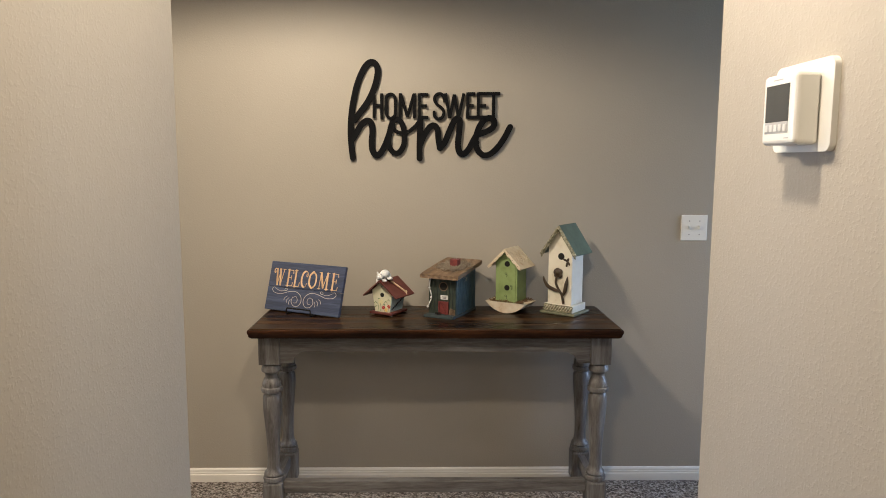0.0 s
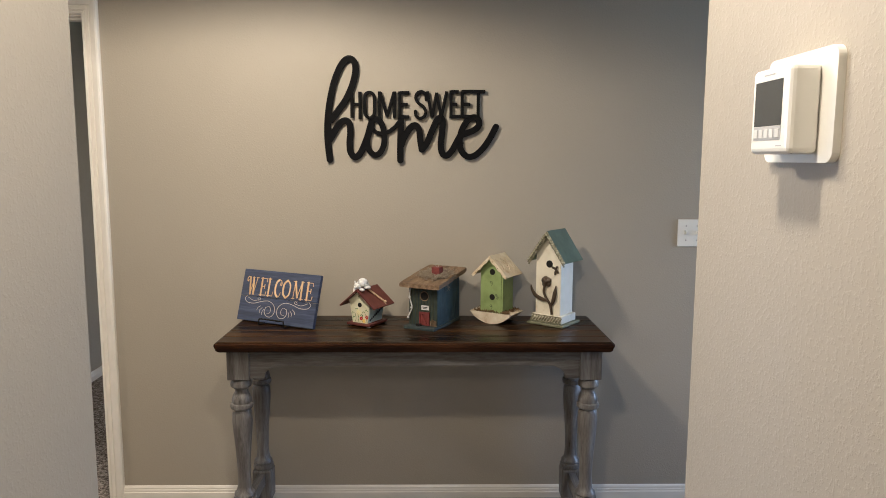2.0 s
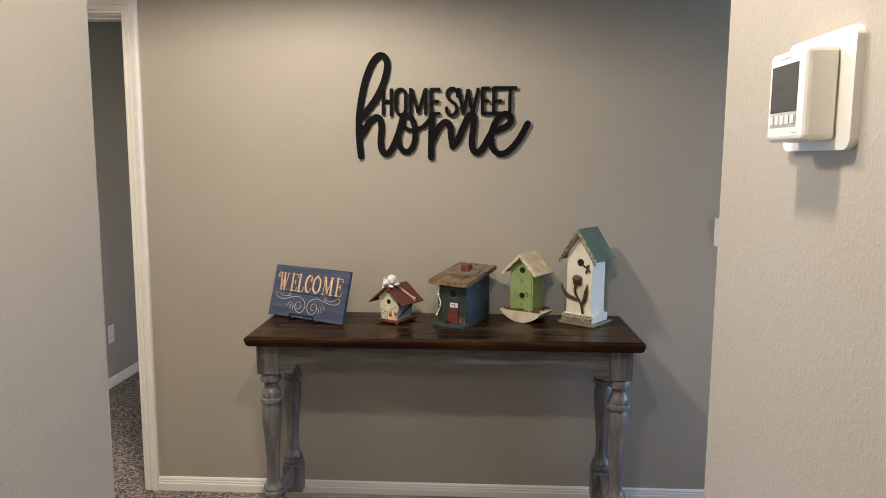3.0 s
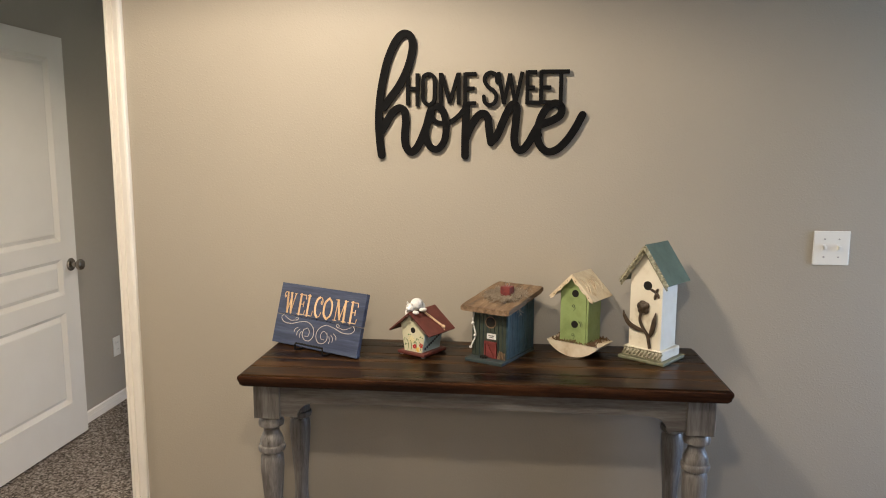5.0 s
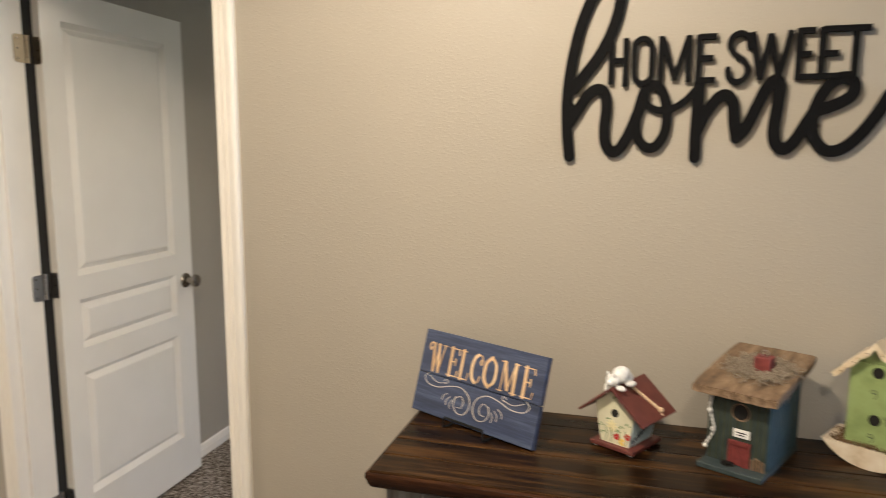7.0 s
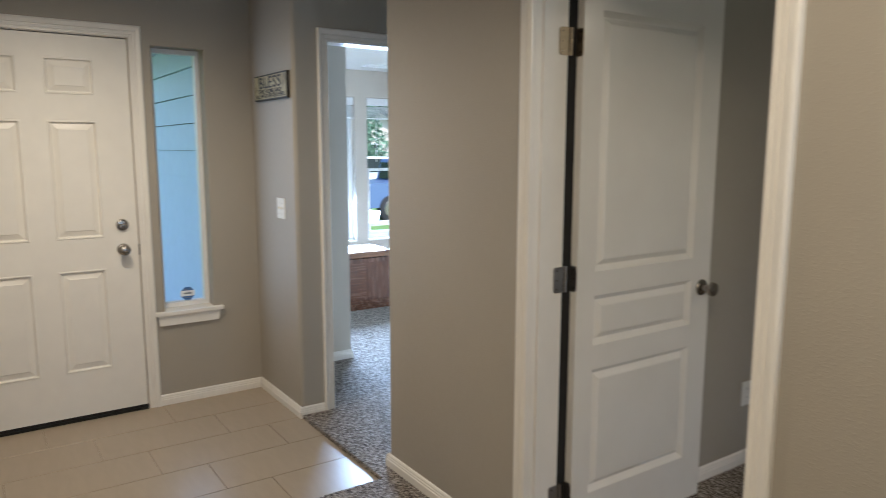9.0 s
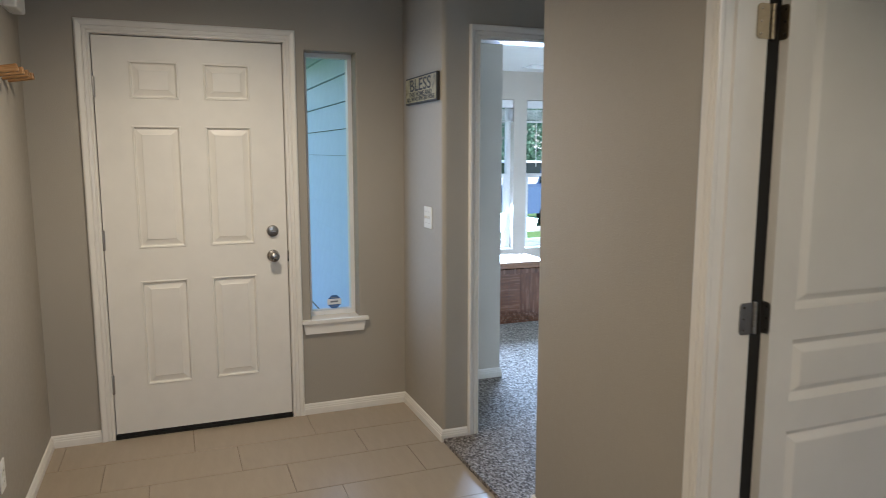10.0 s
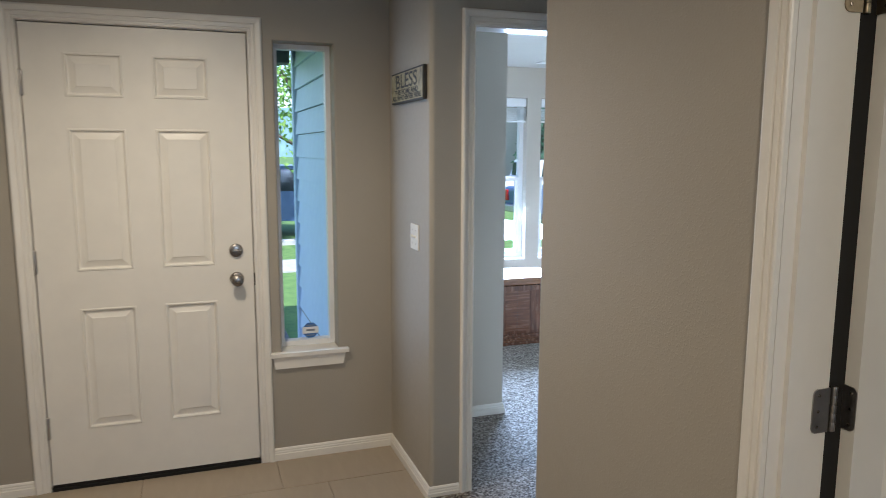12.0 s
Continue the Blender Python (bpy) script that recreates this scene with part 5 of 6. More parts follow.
for s in (-1, 1):
    bm = bmesh.new()
    slope(bm, w4, d4, E4, K4, 0.028, 0.022, 0.020, 0.003, s)
    roof = part("roof_sheet", bm, TIN, b4, "cream distressed tin sheet")
    bm = bmesh.new()
    hh = (K4 - E4) / (w4 / 2)
    # scalloped valance along the front edge
    N = 36
    up, lo = [], []
    for k in range(N + 1):
        x = (w4 / 2 + 0.024) * k / N
        z = K4 - hh * x
        up.append((s * x, z + 0.004))
        lo.append((s * x, z - 0.008 - 0.005 * abs(math.sin(math.pi * 3 * k / N))))
    prism(bm, up + lo[::-1], -d4 / 2 - 0.0245, -d4 / 2 - 0.0225, axis="y")
    val = part("scalloped_edge", bm, TIN, roof)
    bm = bmesh.new()
    for k in range(1, 4):
        x = (w4 / 2 + 0.02) * (k - 0.4) / 3
        disc(bm, s * x, K4 - hh * x - 0.005, 0.0014, -d4 / 2 - 0.0245, 0.0005, 8)
    part("nail_holes", bm, HOLE, roof)
    bm = bmesh.new()
    for k in range(3):
        for c in ([(0.2, 0.1 + 0.33 * k), (0.5, 0.28 + 0.33 * k), (0.85, 0.1 + 0.33 * k)], [(0.35, 0.05 + 0.33 * k), (0.55, 0.14 + 0.33 * k), (0.75, 0.05 + 0.33 * k)]):
            q = spline([Vector((a, b)) for a, b in c], 5)
            L = []
            for p in q:
                x = p.x * (w4 / 2 + 0.022)
                L.append((s * (x + 0.002), -d4 / 2 - 0.02 + p.y * (d4 + 0.038), K4 - hh * x + 0.0045))
            tube(bm, L, 0.0013, 5)
    part("stamped_pattern", bm, ROCKER, roof)
bm = bmesh.new()
rr = random.Random(12)
for k in range(280):
    x, y = rr.choice((-1, 1)) * rr.uniform(0.03, 0.075), rr.uniform(-0.052, 0.052)
    if rr.random() < 0.5:
        x, y = rr.uniform(-0.07, 0.075), rr.choice((-1, 1)) * rr.uniform(0.042, 0.053)
    a = rr.uniform(0, 6.28)
    tube(bm, [(x, y, 0.043), (x + 0.007 * math.cos(a), y + 0.005 * math.sin(a), 0.046 + 0.010 * rr.random()), (x + 0.012 * math.cos(a + .6), y + 0.004 * math.sin(a), 0.046)], 0.0012, 4)
DARKMOSS = mottled("brown_moss", [(0.3, (0.07, 0.04, 0.018)), (0.7, (0.19, 0.115, 0.055))], 200, 0.95)
part("moss", bm, DARKMOSS, b4, "brown moss round the foot")

# tall cream house with verdigris roof
IVORY = mottled("antique_ivory", [(0.22, (0.42, 0.33, 0.20)), (0.42, (0.70, 0.65, 0.53)), (0.8, (0.80, 0.76, 0.66))], 9, 0.55, 0.08)
VERDIGRIS = mottled("verdigris_roof", [(0.2, (0.05, 0.055, 0.034)), (0.42, (0.078, 0.112, 0.080)), (0.8, (0.120, 0.172, 0.128))], 12, 0.45, 0.08)
OLIVE = mottled("olive_carving", [(0.32, (0.09, 0.08, 0.045)), (0.52, (0.30, 0.28, 0.18)), (0.75, (0.56, 0.53, 0.42))], 75, 0.6, 0.3)
BRONZE = mottled("bronze_carving", [(0.3, (0.022, 0.014, 0.008)), (0.7, (0.085, 0.055, 0.032))], 60, 0.45, 0.2)
SAGE = mottled("sage_plinth", [(0.3, (0.12, 0.125, 0.075)), (0.7, (0.22, 0.22, 0.14))], 40, 0.55)
b5 = thing("birdhouse", pose(0.613, 2.998, TOPZ, 0, 0, -38), "tall ivory birdhouse with verdigris roof and carved rose", "birdhouse", "birdhouses")
part("plinth", boxes((-0.080, 0.080, -0.075, 0.075, 0.0, 0.011), bevel=0.003), SAGE, b5)
part("carved_base", boxes((-0.067, 0.067, -0.062, 0.062, 0.011, 0.042), bevel=0.003), IVORY, b5)
bm = bmesh.new()
for k in range(11):
    x = -0.062 + 0.0124 * k
    tube(bm, [(x - 0.007, -0.0635, 0.017), (x, -0.066, 0.026), (x + 0.007, -0.0635, 0.036)], [0.0022, 0.0042, 0.0022], 6)
tube(bm, [(-0.066, -0.063, 0.0145), (0.066, -0.063, 0.0145)], 0.0022, 6)
tube(bm, [(-0.066, -0.063, 0.039), (0.066, -0.063, 0.039)], 0.0022, 6)
part("leaf_border", bm, OLIVE, b5, "olive carved leaf border")
w5, d5, E5, K5, Z5 = 0.110, 0.102, 0.288, 0.368, 0.042
bm = bmesh.new()
gable(bm, w5, d5, E5, K5, Z5)
body = part("body", bm, IVORY, b5)
bm = bmesh.new()
disc(bm, 0.004, 0.246, 0.0145, -d5 / 2, 0.0008, 28)
part("entry_hole", bm, HOLE, body)
h5 = (K5 - E5) / (w5 / 2)
for s in (-1, 1):
    bm = bmesh.new()
    slope(bm, w5, d5, E5, K5, 0.024, 0.020, 0.030, 0.006, s)
    roof = part("roof_board", bm, VERDIGRIS, b5, "verdigris green roof board")
    bm = bmesh.new()
    N = 13
    for k in range(N):
        x = (w5 / 2 + 0.024) * (k + 0.5) / N
        z = K5 - h5 * x
        tube(bm, [(s * (x - 0.004) , -d5 / 2 - 0.021, z - 0.008 + 0.004), (s * x, -d5 / 2 - 0.0245, z - 0.0015), (s * (x + 0.006), -d5 / 2 - 0.021, z + 0.0035)], [0.0034, 0.0084, 0.0034], 6)
    tube(bm, [(0, -d5 / 2 - 0.0205, K5 - 0.011), (s * (w5 / 2 + 0.024), -d5 / 2 - 0.0205, E5 - h5 * 0.024 - 0.011)], 0.0032, 6)
    tube(bm, [(0, -d5 / 2 - 0.0205, K5 + 0.006), (s * (w5 / 2 + 0.024), -d5 / 2 - 0.0205, E5 - h5 * 0.024 + 0.005)], 0.0032, 6)
    part("rope_trim", bm, OLIVE, roof, "olive carved rope trim")
yf = -d5 / 2 - 0.006
bm = bmesh.new()
tube(bm, spline([Vector(p) for p in ((0.022, yf, 0.046), (0.014, yf - 0.002, 0.085), (-0.004, yf - 0.003, 0.112), (-0.014, yf - 0.003, 0.136), (-0.010, yf - 0.002, 0.162))], 6), 0.0052, 8)
st5 = part("rose_stem", bm, BRONZE, b5, "bronze-coloured carved rose", smooth=True)
for nm, pts, rad in (("rose_leaf", ((0.006, yf, 0.098), (-0.022, yf - 0.004, 0.104), (-0.052, yf - 0.004, 0.116), (-0.070, yf - 0.002, 0.140), (-0.074, yf, 0.156)), (0.004, 0.0075, 0.0085, 0.006, 0.002)),
                     ("rose_leaf", ((0.016, yf, 0.078), (0.028, yf - 0.003, 0.104), (0.034, yf - 0.003, 0.134), (0.038, yf, 0.164)), (0.004, 0.0085, 0.0085, 0.002))):
    bm = bmesh.new()
    c = spline([Vector(p) for p in pts], 5)
    rr5 = [float(np.interp(i / (len(c) - 1), np.linspace(0, 1, len(rad)), rad)) for i in range(len(c))]
    tube(bm, c, rr5, 8)
    for v in bm.verts:
        v.co.y = yf + (v.co.y - yf) * 0.6
    part(nm, bm, BRONZE, st5, smooth=True)
bm = bmesh.new()
for ring_r, n5, r5, dy in ((0.0105, 5, 0.0125, 0.0), (0.0055, 3, 0.0105, -0.005), (0.0, 1, 0.0085, -0.008)):
    for k in range(n5):
        a = 2 * math.pi * k / n5 + ring_r * 40
        bmesh.ops.create_uvsphere(bm, u_segments=12, v_segments=8, radius=r5, matrix=Matrix.Translation((-0.006 + ring_r * math.cos(a), yf + dy, 0.176 + ring_r * math.sin(a))) @ Matrix.Rotation(a, 4, "Y") @ Matrix.Diagonal((0.9, 0.55, 1.1, 1)))
part("rose_bloom", bm, BRONZE, st5, smooth=True)
bm = bmesh.new()
tube(bm, [(0.016, yf + 0.003, 0.238), (0.030, yf + 0.001, 0.228), (0.042, yf + 0.001, 0.222)], 0.0022, 6)
for x, z, a in ((0.024, 0.233, 20), (0.036, 0.233, -55), (0.041, 0.220, 60), (0.032, 0.214, 100)):
    bmesh.ops.create_uvsphere(bm, u_segments=10, v_segments=6, radius=0.008, matrix=Matrix.Translation((x, yf + 0.002, z)) @ Matrix.Rotation(radians(a), 4, "Y") @ Matrix.Diagonal((1.35, 0.3, 0.62, 1)))
part("leaf_sprig", bm, BRONZE, b5, "bronze-coloured carved leaves", smooth=True)

# ---- entry and office things ----
switch_plate("light_switch", pose(-4.078, EN, 1.132), 2, "ivory double toggle switch near the entry corner")
outlet_plate(pose(-2.155, 4.535, 0.342, 0, 0, 90), "white wall outlet low on the grey wall")
outlet_plate(pose(-3.47, ES, 0.30, 0, 0, 180), "white wall outlet low on the entry wall")

# bless plaque
PLAQUE = mottled("aged_plaque", [(0.25, (0.10, 0.08, 0.035)), (0.5, (0.34, 0.28, 0.14)), (0.75, (0.46, 0.40, 0.24))], 25, 0.5, 0.2)
DARKEDGE2 = plain("plaque_edge", (0.03, 0.025, 0.018), 0.6)
LETTER = plain("plaque_lettering", (0.025, 0.022, 0.016), 0.6)
bl = thing("bless_plaque", pose(-4.152, EN, 1.796), "distressed tan plaque with dark lettering above the switch", "plaque")
part("backing", boxes((-0.244, 0.244, -0.018, -0.001, -0.070, 0.070), bevel=0.002), DARKEDGE2, bl)
part("face", boxes((-0.235, 0.235, -0.0195, -0.018, -0.062, 0.062)), PLAQUE, bl)
for body_text, size, z, sq in (("BLESS", 0.088, -0.004, 1.55), ("THIS HOME AND", 0.032, -0.032, 1.45), ("ALL WHO ENTER HERE", 0.030, -0.056, 1.40)):
    bm = text_mesh(body_text, size, sq, 0.0004, 0.0006)
    for v in bm.verts:
        v.co += Vector((0.0, -0.0201, z))
    part("lettering", bm, LETTER, bl)

# coat pegs and chime on the south wall
PEG = grain_wood("honey_oak", (0.16, 0.075, 0.022), (0.31, 0.16, 0.055), (0.44, 0.25, 0.10), 0.45, "y", 1.5)
for k in range(4):
    peg = thing("coat_peg", pose(-4.18 + 0.115 * k, ES, 1.785), "honey oak coat peg fixed to the wall", "coat peg", "coat pegs")
    bm = bmesh.new()
    box(bm, -0.014, 0.014, -0.004, 0.100, -0.015, 0.015, bevel=0.005, m=Matrix.Rotation(radians(9), 4, "X"))
    part("peg", bm, PEG, peg)
    part("screw_cap", boxes((-0.004, 0.004, 0.094, 0.099, 0.010, 0.018), bevel=0.001), PEG, peg)
chime = thing("door_chime", pose(-4.23, ES, 2.165), "white plastic door chime box high on the wall", "door chime")
part("cover", boxes((-0.11, 0.09, 0.006, 0.062, -0.085, 0.085), bevel=0.010, seg=3), PLASTIC, chime)
part("base", boxes((-0.105, 0.085, 0.0, 0.008, -0.08, 0.08)), PLASTIC, chime)

# framed picture in the bedroom
FRAME = grain_wood("brown_frame", (0.03, 0.02, 0.012), (0.10, 0.065, 0.04), (0.17, 0.115, 0.07), 0.5, "z")
pic = thing("picture_frame", pose(-2.155, 5.16, 1.55, 0, 0, 90), "brown framed picture on the bedroom wall", "picture frame")
part("frame", boxes((-0.21, -0.175, -0.025, 0.0, -0.275, 0.275), (0.175, 0.21, -0.025, 0.0, -0.275, 0.275), (-0.175, 0.175, -0.025, 0.0, -0.275, -0.24), (-0.175, 0.175, -0.025, 0.0, 0.24, 0.275)), FRAME, pic)
part("mat_board", boxes((-0.175, 0.175, -0.012, -0.002, -0.24, 0.24)), plain("mat_board", (0.5, 0.48, 0.42), 0.8), pic)

# cedar chest under the office windows
VENEER = grain_wood("walnut_veneer", (0.035, 0.012, 0.006), (0.105, 0.040, 0.018), (0.20, 0.085, 0.038), 0.25, "z", 1.2)
VENEER2 = grain_wood("walnut_top", (0.07, 0.026, 0.010), (0.17, 0.070, 0.026), (0.28, 0.13, 0.055), 0.12, "y", 1.2)
chest = thing("cedar_chest", pose(-6.16, 4.36, 0), "walnut veneer cedar chest with reeded base", "chest")
cw, cd = 0.46, 0.21
part("body", boxes((-cd, cd, -cw, cw, 0.085, 0.47), bevel=0.004), VENEER, chest)
part("lid", boxes((-cd - 0.012, cd + 0.014, -cw - 0.014, cw + 0.014, 0.475, 0.532), bevel=0.008, seg=3), VENEER2, chest, "polished orange-brown lid")
for z in (0.012, 0.031, 0.050, 0.069):
    part("reed", boxes((-cd - 0.004, cd + 0.010, -cw - 0.008, cw + 0.008, z - 0.012 + 0.001, z + 0.006), bevel=0.003), VENEER, chest)
part("plinth", boxes((-cd, cd, -cw, cw, 0.0, 0.085)), VENEER, chest)
for k, a in enumerate((35, -35, 35, -35)):
    c0 = -cw + 0.03 + k * 0.215
    bm = bmesh.new()
    box(bm, cd, cd + 0.003, c0, c0 + 0.205, 0.11, 0.43)
    pan = part("veneer_panel", bm, grain_wood("diagonal_veneer", (0.05, 0.018, 0.008), (0.12, 0.047, 0.021), (0.19, 0.08, 0.036), 0.25, "z" if k % 2 else "y", 1.5), chest)
bm = bmesh.new()
for y in (0.10, 0.30):
    for k in range(16):
        disc2 = Matrix.Translation((cd + 0.003, y, 0.12 + 0.02 * k)) @ AX
        lathe(bm, [(0.004, 0), (0.003, 0.002), (0.0008, 0.003)], 6, disc2)
part("inlay_beads", bm, DARKEDGE2, chest)

# ceiling register in the office
VENT = plain("white_register", (0.78, 0.78, 0.76), 0.4)
vent = thing("ceiling_vent", pose(-7.35, 5.50, CEIL), "white louvred ceiling register", "vent")
part("frame", boxes((-0.10, 0.10, -0.17, -0.145, -0.010, 0.0), (-0.10, 0.10, 0.145, 0.17, -0.010, 0.0), (-0.10, -0.075, -0.145, 0.145, -0.010, 0.0), (0.075, 0.10, -0.145, 0.145, -0.010, 0.0)), VENT, vent)
for k in range(7):
    part("slat", boxes((-0.075 + k * 0.0215, -0.063 + k * 0.0215, -0.145, 0.145, -0.007, -0.004)), VENT, vent)

# ---- outdoors ----
GRASS = mottled("lawn", [(0.3, (0.075, 0.15, 0.035)), (0.7, (0.14, 0.24, 0.055))], 6, 0.9, 0.6)
CONCRETE = mottled("concrete", [(0.3, (0.34, 0.33, 0.31)), (0.7, (0.46, 0.45, 0.42))], 8, 0.85, 0.3)
ASPHALT = mottled("asphalt", [(0.3, (0.045, 0.045, 0.048)), (0.7, (0.075, 0.075, 0.078))], 12, 0.9, 0.3)
GRAVEL = mottled("bark_mulch", [(0.3, (0.06, 0.05, 0.045)), (0.7, (0.24, 0.22, 0.20))], 30, 0.9, 0.8)
SIDING = paint_plain("blue_grey_siding", (0.62, 0.71, 0.86), 0.55)
bm = bmesh.new()
bmesh.ops.create_grid(bm, x_segments=40, y_segments=40, size=400)
for v in bm.verts:
    v.co.z = -0.62
structure("ground", bm, GRASS, "mown green lawn round the house", "ground")
structure("pavement", boxes((-14.6, -13.3, -60, 60, -0.64, -0.595)), CONCRETE, "pale concrete sidewalk beyond the lawn", "pavement")
structure("road", boxes((-26.5, -17.0, -80, 80, -0.66, -0.63)), ASPHALT, "grey asphalt street", "road")
structure("kerb", boxes((-17.0, -16.8, -80, 80, -0.64, -0.50), bevel=0.02), CONCRETE, "concrete kerb along the street", "kerb")
structure("porch_slab", boxes((-5.5, FX - T, 0.2, 2.99, -0.62, -0.12), bevel=0.01), CONCRETE, "concrete porch slab before the door", "porch")
structure("flower_bed", boxes((-9.6, -7.0, 1.2, 3.066, -0.64, -0.585), bevel=0.02), GRAVEL, "grey mulch bed beside the siding", "ground")
sd = thing("outer_wall", pose(0, 0, 0), "blue-grey lap siding on the porch side wall", "siding")
sd["kind"] = "structure"
# backing coloured dark to stand for the shade lines under the laps
part("sheathing", boxes((-7.85, FX - T, 3.068, EN + 0.050, -0.66, 2.75)), plain("siding_shadow_gap", (0.10, 0.12, 0.14), 0.8), sd)
bm = bmesh.new()
prism(bm, [(3.067, 0.0), (3.036, -0.003), (3.037, 0.010), (3.060, 0.1975), (3.067, 0.1975)], -7.80, FX - T - 0.001, axis="x")
first = part("siding_board", bm, SIDING, sd)
first.location.z = -0.591
for k in range(1, 16):
    o = first.copy()
    scene.collection.objects.link(o)
    o.location.z = -0.591 + 0.2035 * k
part("corner_board", boxes((-7.90, -7.80, 3.024, 3.104, -0.66, 2.75)), SIDING, sd)
structure("porch_beam", boxes((-7.9, -7.7, -1.0, 2.99, 2.28, 2.52), bevel=0.01), plain("dark_beam", (0.10, 0.11, 0.12), 0.7), "dark porch beam", "beam")
structure("house_wall", boxes((-8.14, -8.0, 3.10, 7.0, CEIL, 2.75), (-8.14, -8.001, 3.10, 4.49, -0.62, CEIL), (-8.14, -8.001, 6.31, 7.0, -0.62, CEIL)), SIDING, "blue-grey outer house wall", "wall")
structure("house_roof", boxes((-8.14, 3.4, 1.0, 6.6, CEIL + 0.11, CEIL + 0.3), (-0.6, 0.8, -2.4, 1.0, CEIL + 0.11, CEIL + 0.3)), ASPHALT, "flat dark roof over the rooms", "roof")

# street tree and conifers
BARK = mottled("bark", [(0.3, (0.06, 0.045, 0.03)), (0.7, (0.16, 0.12, 0.09))], 20, 0.9, 0.6)
LEAF = Mat("leaf", (0.07, 0.16, 0.03), 0.9)
LEAF.colour(LEAF.ramp(LEAF.n("ShaderNodeNewGeometry").outputs["Random Per Island"], [(0.0, (0.10, 0.20, 0.04)), (0.5, (0.17, 0.32, 0.065)), (1.0, (0.27, 0.42, 0.10))]))
LEAF = LEAF.m
NEEDLE = Mat("needles", (0.03, 0.07, 0.035), 0.7)
NEEDLE.colour(NEEDLE.ramp(NEEDLE.n("ShaderNodeNewGeometry").outputs["Random Per Island"], [(0.0, (0.08, 0.15, 0.10)), (1.0, (0.14, 0.24, 0.15))]))
NEEDLE = NEEDLE.m


def leaf_quads(bm, rr, c, n, spread, size):
    for _ in range(n):
        p = Vector(c) + Vector((rr.gauss(0, spread[0]), rr.gauss(0, spread[1]), rr.gauss(0, spread[2])))
        q = Euler((rr.uniform(0, 6.3), rr.uniform(0, 6.3), rr.uniform(0, 6.3))).to_matrix()
        s = size * rr.uniform(0.6, 1.3)
        vs4 = [bm.verts.new(p + q @ Vector(k)) for k in ((-s, 0, 0), (0, -s * 0.45, 0), (s, 0, s * 0.2), (0, s * 0.45, 0))]
        bm.faces.new(vs4)


def tree(x, y, height, seed, label):
    rr = random.Random(seed)
    t = thing("tree", pose(x, y, -0.62), label, "tree", "street trees")
    bm = bmesh.new()
    tube(bm, [(0, 0, 0), (0.04, 0.02, height * 0.25), (-0.03, 0.05, height * 0.5), (0, 0, height * 0.9)], [0.16, 0.12, 0.08, 0.02], 10)
    ends = []
    for k in range(14):
        a, z0 = k * 2.4, height * (0.25 + 0.045 * k)
        L = height * 0.28 * (1.1 - k / 18)
        e = (L * math.cos(a), L * math.sin(a), z0 + L * 0.7)
        tube(bm, [(0, 0, z0), (e[0] * 0.5, e[1] * 0.5, z0 + L * 0.28), e], [0.05, 0.03, 0.01], 6)
        ends += [e, (e[0] * 0.55, e[1] * 0.55, z0 + L * 0.45)]
    part("trunk", bm, BARK, t)
    bm = bmesh.new()
    for e in ends:
        leaf_quads(bm, rr, e, 170, (height * 0.085, height * 0.085, height * 0.075), 0.075)
    part("crown", bm, LEAF, t)
    return t


tree(-17.0, 4.55, 6.0, 3, "leafy green street tree beyond the lawn")


def conifer(x, y, height, seed):
    rr = random.Random(seed)
    t = thing("conifer", pose(x, y, -0.62), "tall dark green conifer across the street", "tree", "street conifers")
    bm = bmesh.new()
    tube(bm, [(0, 0, 0), (0, 0, height * 0.5), (0, 0, height)], [0.2, 0.12, 0.01], 8)
    part("trunk", bm, BARK, t)
    bm = bmesh.new()
    for k in range(34):
        z = height * (0.06 + 0.93 * k / 34)
        R = height * 0.17 * (1 - z / height) + 0.1
        for j in range(11):
            a = j * 0.571 + k * 0.9 + rr.uniform(-0.2, 0.2)
            for s in (0.35, 0.7, 1.0):
                leaf_quads(bm, rr, (R * s * math.cos(a), R * s * math.sin(a), z - R * s * 0.35), 6, (0.10, 0.10, 0.06), 0.14)
    part("crown", bm, NEEDLE, t)


conifer(-33.0, 18.6, 9.0, 2)
conifer(-36.0, 21.5, 8.0, 6)

# wooded hill far off, with the distance haze mixed into its colour
bm = bmesh.new()
ridge = [(-260 + 20 * k, 9.0 + 3.0 * math.sin(k * 0.55) + 1.5 * math.sin(k * 1.7)) for k in range(27)]
prism(bm, [(260, -0.7), (-260, -0.7)] + ridge, -190, -170, axis="x")
structure("backdrop", bm, mottled("haze_tinted_hill", [(0.3, (0.16, 0.26, 0.32)), (0.7, (0.24, 0.36, 0.40))], 0.4, 1.0), "hazy blue-green wooded hill far off", "hill")

# parked vehicles
CARPAINT = plain("dark_blue_car_paint", (0.09, 0.14, 0.25), 0.3, 0.2, 0.05)
CARWHITE = plain("white_car_paint", (0.65, 0.67, 0.70), 0.25, 0.0, 0.03)
CARGLASS = plain("tinted_glass", (0.02, 0.025, 0.03), 0.08)
TYRE = plain("tyre_rubber", (0.015, 0.015, 0.015), 0.85)
TAIL = plain("tail_light", (0.45, 0.015, 0.015), 0.2)


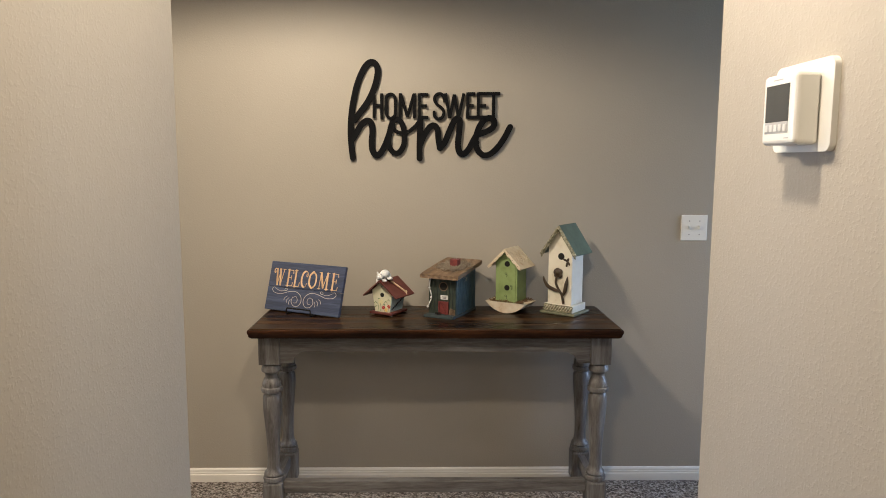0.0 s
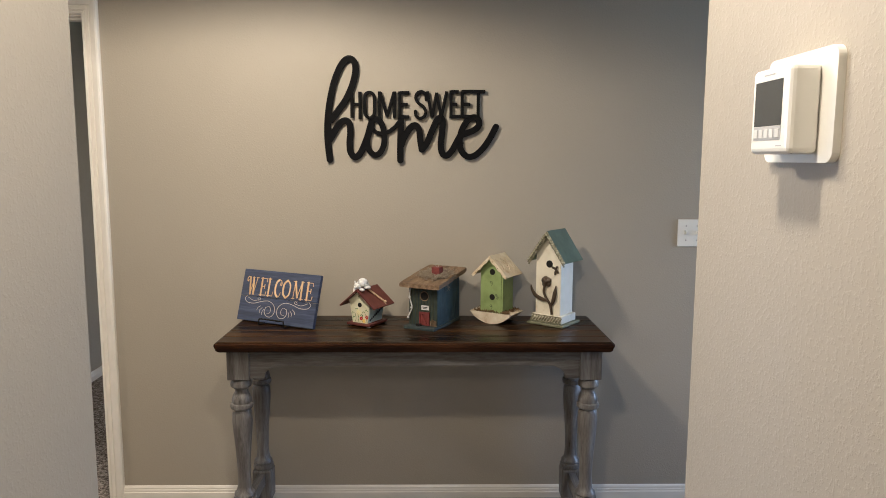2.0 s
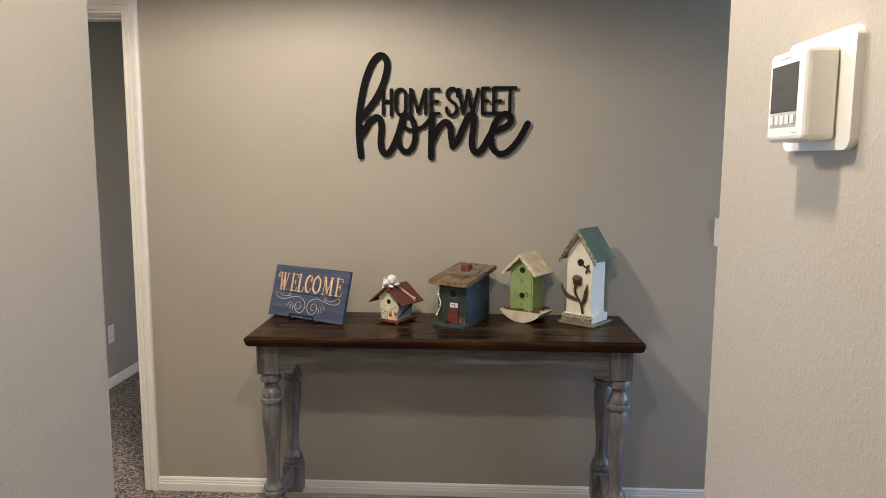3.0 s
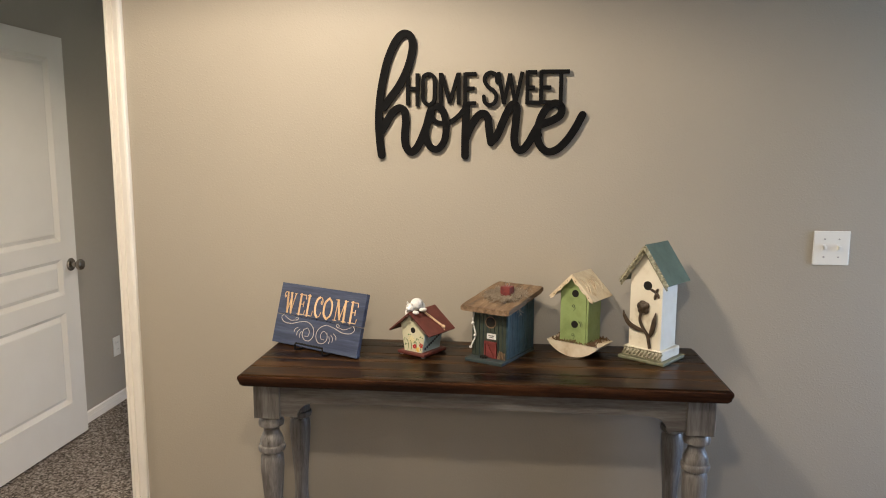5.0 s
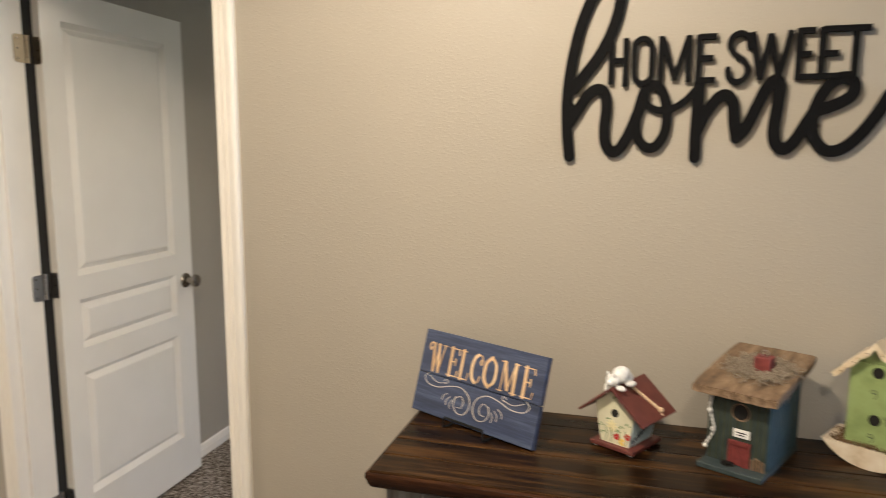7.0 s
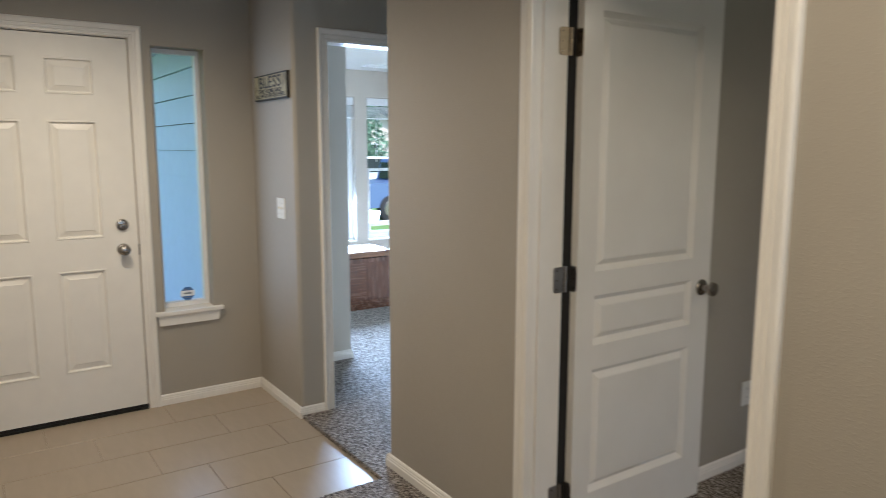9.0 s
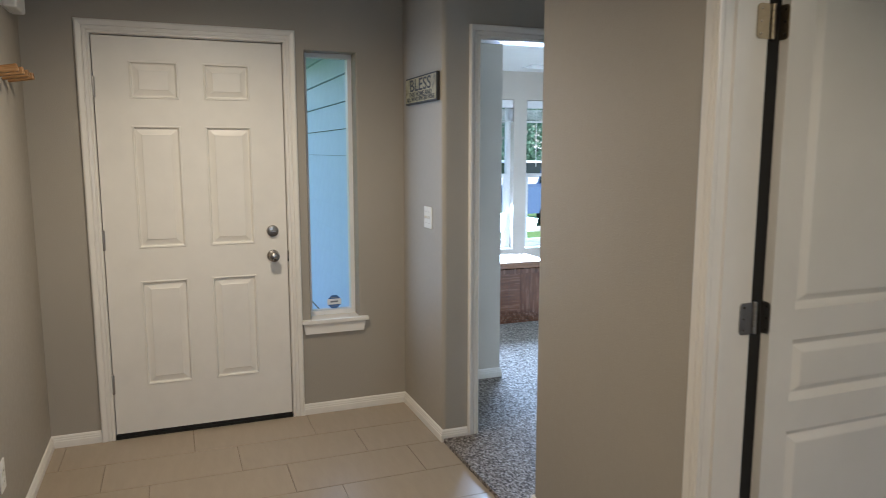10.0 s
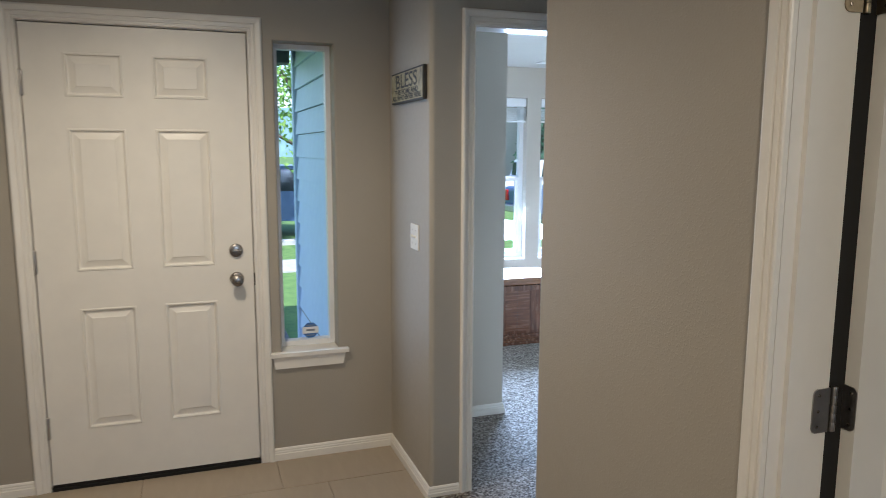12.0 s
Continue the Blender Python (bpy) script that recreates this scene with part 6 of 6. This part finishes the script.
def pickup(x, y, rz, paint, label):
    t = thing("pickup_truck", pose(x, y, -0.63, 0, 0, rz), label, "vehicle", "parked vehicles")
    bm = bmesh.new()
    prism(bm, rounded([(-2.6, 0.42), (2.7, 0.42), (2.75, 0.95), (1.5, 1.12), (0.75, 1.72), (-0.75, 1.74), (-0.95, 1.12), (-2.65, 1.10)], 0.10, 4), -0.92, 0.92, axis="y")
    part("body", bm, paint, t)
    bm = bmesh.new()
    for s in (-1, 1):
        prism(bm, [(-0.70, 1.14), (1.25, 1.14), (0.68, 1.64), (-0.62, 1.66)], s * 0.918, s * 0.93, axis="y")
    part("side_window", bm, CARGLASS, t)
    bm = bmesh.new()
    prism(bm, [(-0.75, 1.16), (0.75, 1.16), (0.62, 1.64), (-0.62, 1.64)], -0.985, -0.90, axis="x")
    part("rear_window", bm, CARGLASS, t)
    for wx in (-1.75, 1.75):
        for s in (-1, 1):
            bm = bmesh.new()
            lathe(bm, [(0.30, -0.11), (0.37, -0.09), (0.38, 0.0), (0.37, 0.09), (0.30, 0.11)], 28, Matrix.Translation((wx, s * 0.86, 0.38)) @ AY)
            wh = part("wheel", bm, TYRE, t, smooth=True)
            bm = bmesh.new()
            lathe(bm, [(0.22, -0.118), (0.24, -0.10), (0.24, 0.10), (0.22, 0.118)], 20, Matrix.Translation((wx, s * 0.86, 0.38)) @ AY)
            part("rim", bm, NICKEL, wh, smooth=True)
    for s in (-1, 1):
        part("tail_light", boxes((-2.68, -2.60, s * 0.82 - 0.09, s * 0.82 + 0.09, 0.72, 1.02), bevel=0.02), TAIL, t)
    part("bumper", boxes((-2.78, -2.60, -0.9, 0.9, 0.42, 0.62), bevel=0.03), HINGE, t)


pickup(-18.6, 13.1, 96, CARPAINT, "dark blue pickup truck parked by the kerb")
pickup(-19.0, 4.2, 90, CARPAINT, "dark blue pickup truck parked by the kerb")
pickup(-25.0, 14.6, 95, CARWHITE, "white pickup truck parked across the street")

# house across the street
HOUSE = paint_plain("tan_siding", (0.50, 0.46, 0.40), 0.7)
hs = thing("house", pose(-40.0, 16.0, -0.62), "tan gabled house across the street", "house")
bm = bmesh.new()
prism(bm, [(-7, 0), (7, 0), (7, 3.0), (0, 6.2), (-7, 3.0)], -5, 5, axis="x")
part("wall", bm, HOUSE, hs)
bm = bmesh.new()
for s in (-1, 1):
    prism(bm, [(0, 6.25), (s * 7.6, 2.78), (s * 7.6, 2.98), (0, 6.5)], -5.5, 5.5, axis="x")
part("roof", bm, ASPHALT, hs)
for y in (-4.5, -1.0, 3.2):
    wq = part("window", boxes((5.0, 5.05, y, y + 1.4, 0.9, 2.2)), CARGLASS, hs)
    part("frame", boxes((5.0, 5.08, y - 0.1, y, 0.8, 2.3), (5.0, 5.08, y + 1.4, y + 1.5, 0.8, 2.3), (5.0, 5.08, y, y + 1.4, 0.8, 0.9), (5.0, 5.08, y, y + 1.4, 2.2, 2.3)), VINYL, wq)

# ---- floor tiles, last ----
TL, TWD, GAP = 0.61, 0.2985, 0.0032
tiles = {}
for r in range(6):
    x1 = -2.985 - r * (TWD + GAP)
    x0 = max(x1 - TWD, FX)
    if x0 >= x1 - 0.01:
        continue
    start = 2.663 - 0.2035 * r - 4 * TL
    k = 0
    while start + k * TL < EN:
        a, b = max(ES + 0.002, start + k * TL), min(EN - 0.001, start + (k + 1) * TL - GAP)
        k += 1
        if b - a < 0.02:
            continue
        key = (round(x1 - x0, 4), round(b - a, 4))
        if key not in tiles:
            bm = boxes((-key[0] / 2, key[0] / 2, -key[1] / 2, key[1] / 2, -0.006, 0.0), bevel=0.0012, seg=1)
            me = bpy.data.meshes.new("tile")
            bm.to_mesh(me)
            bm.free()
            me.materials.append(TILE)
            tiles[key] = me
        t = new("tile", tiles[key])
        t.location = ((x0 + x1) / 2, (a + b) / 2, -0.018)
        t.parent = tile_floor
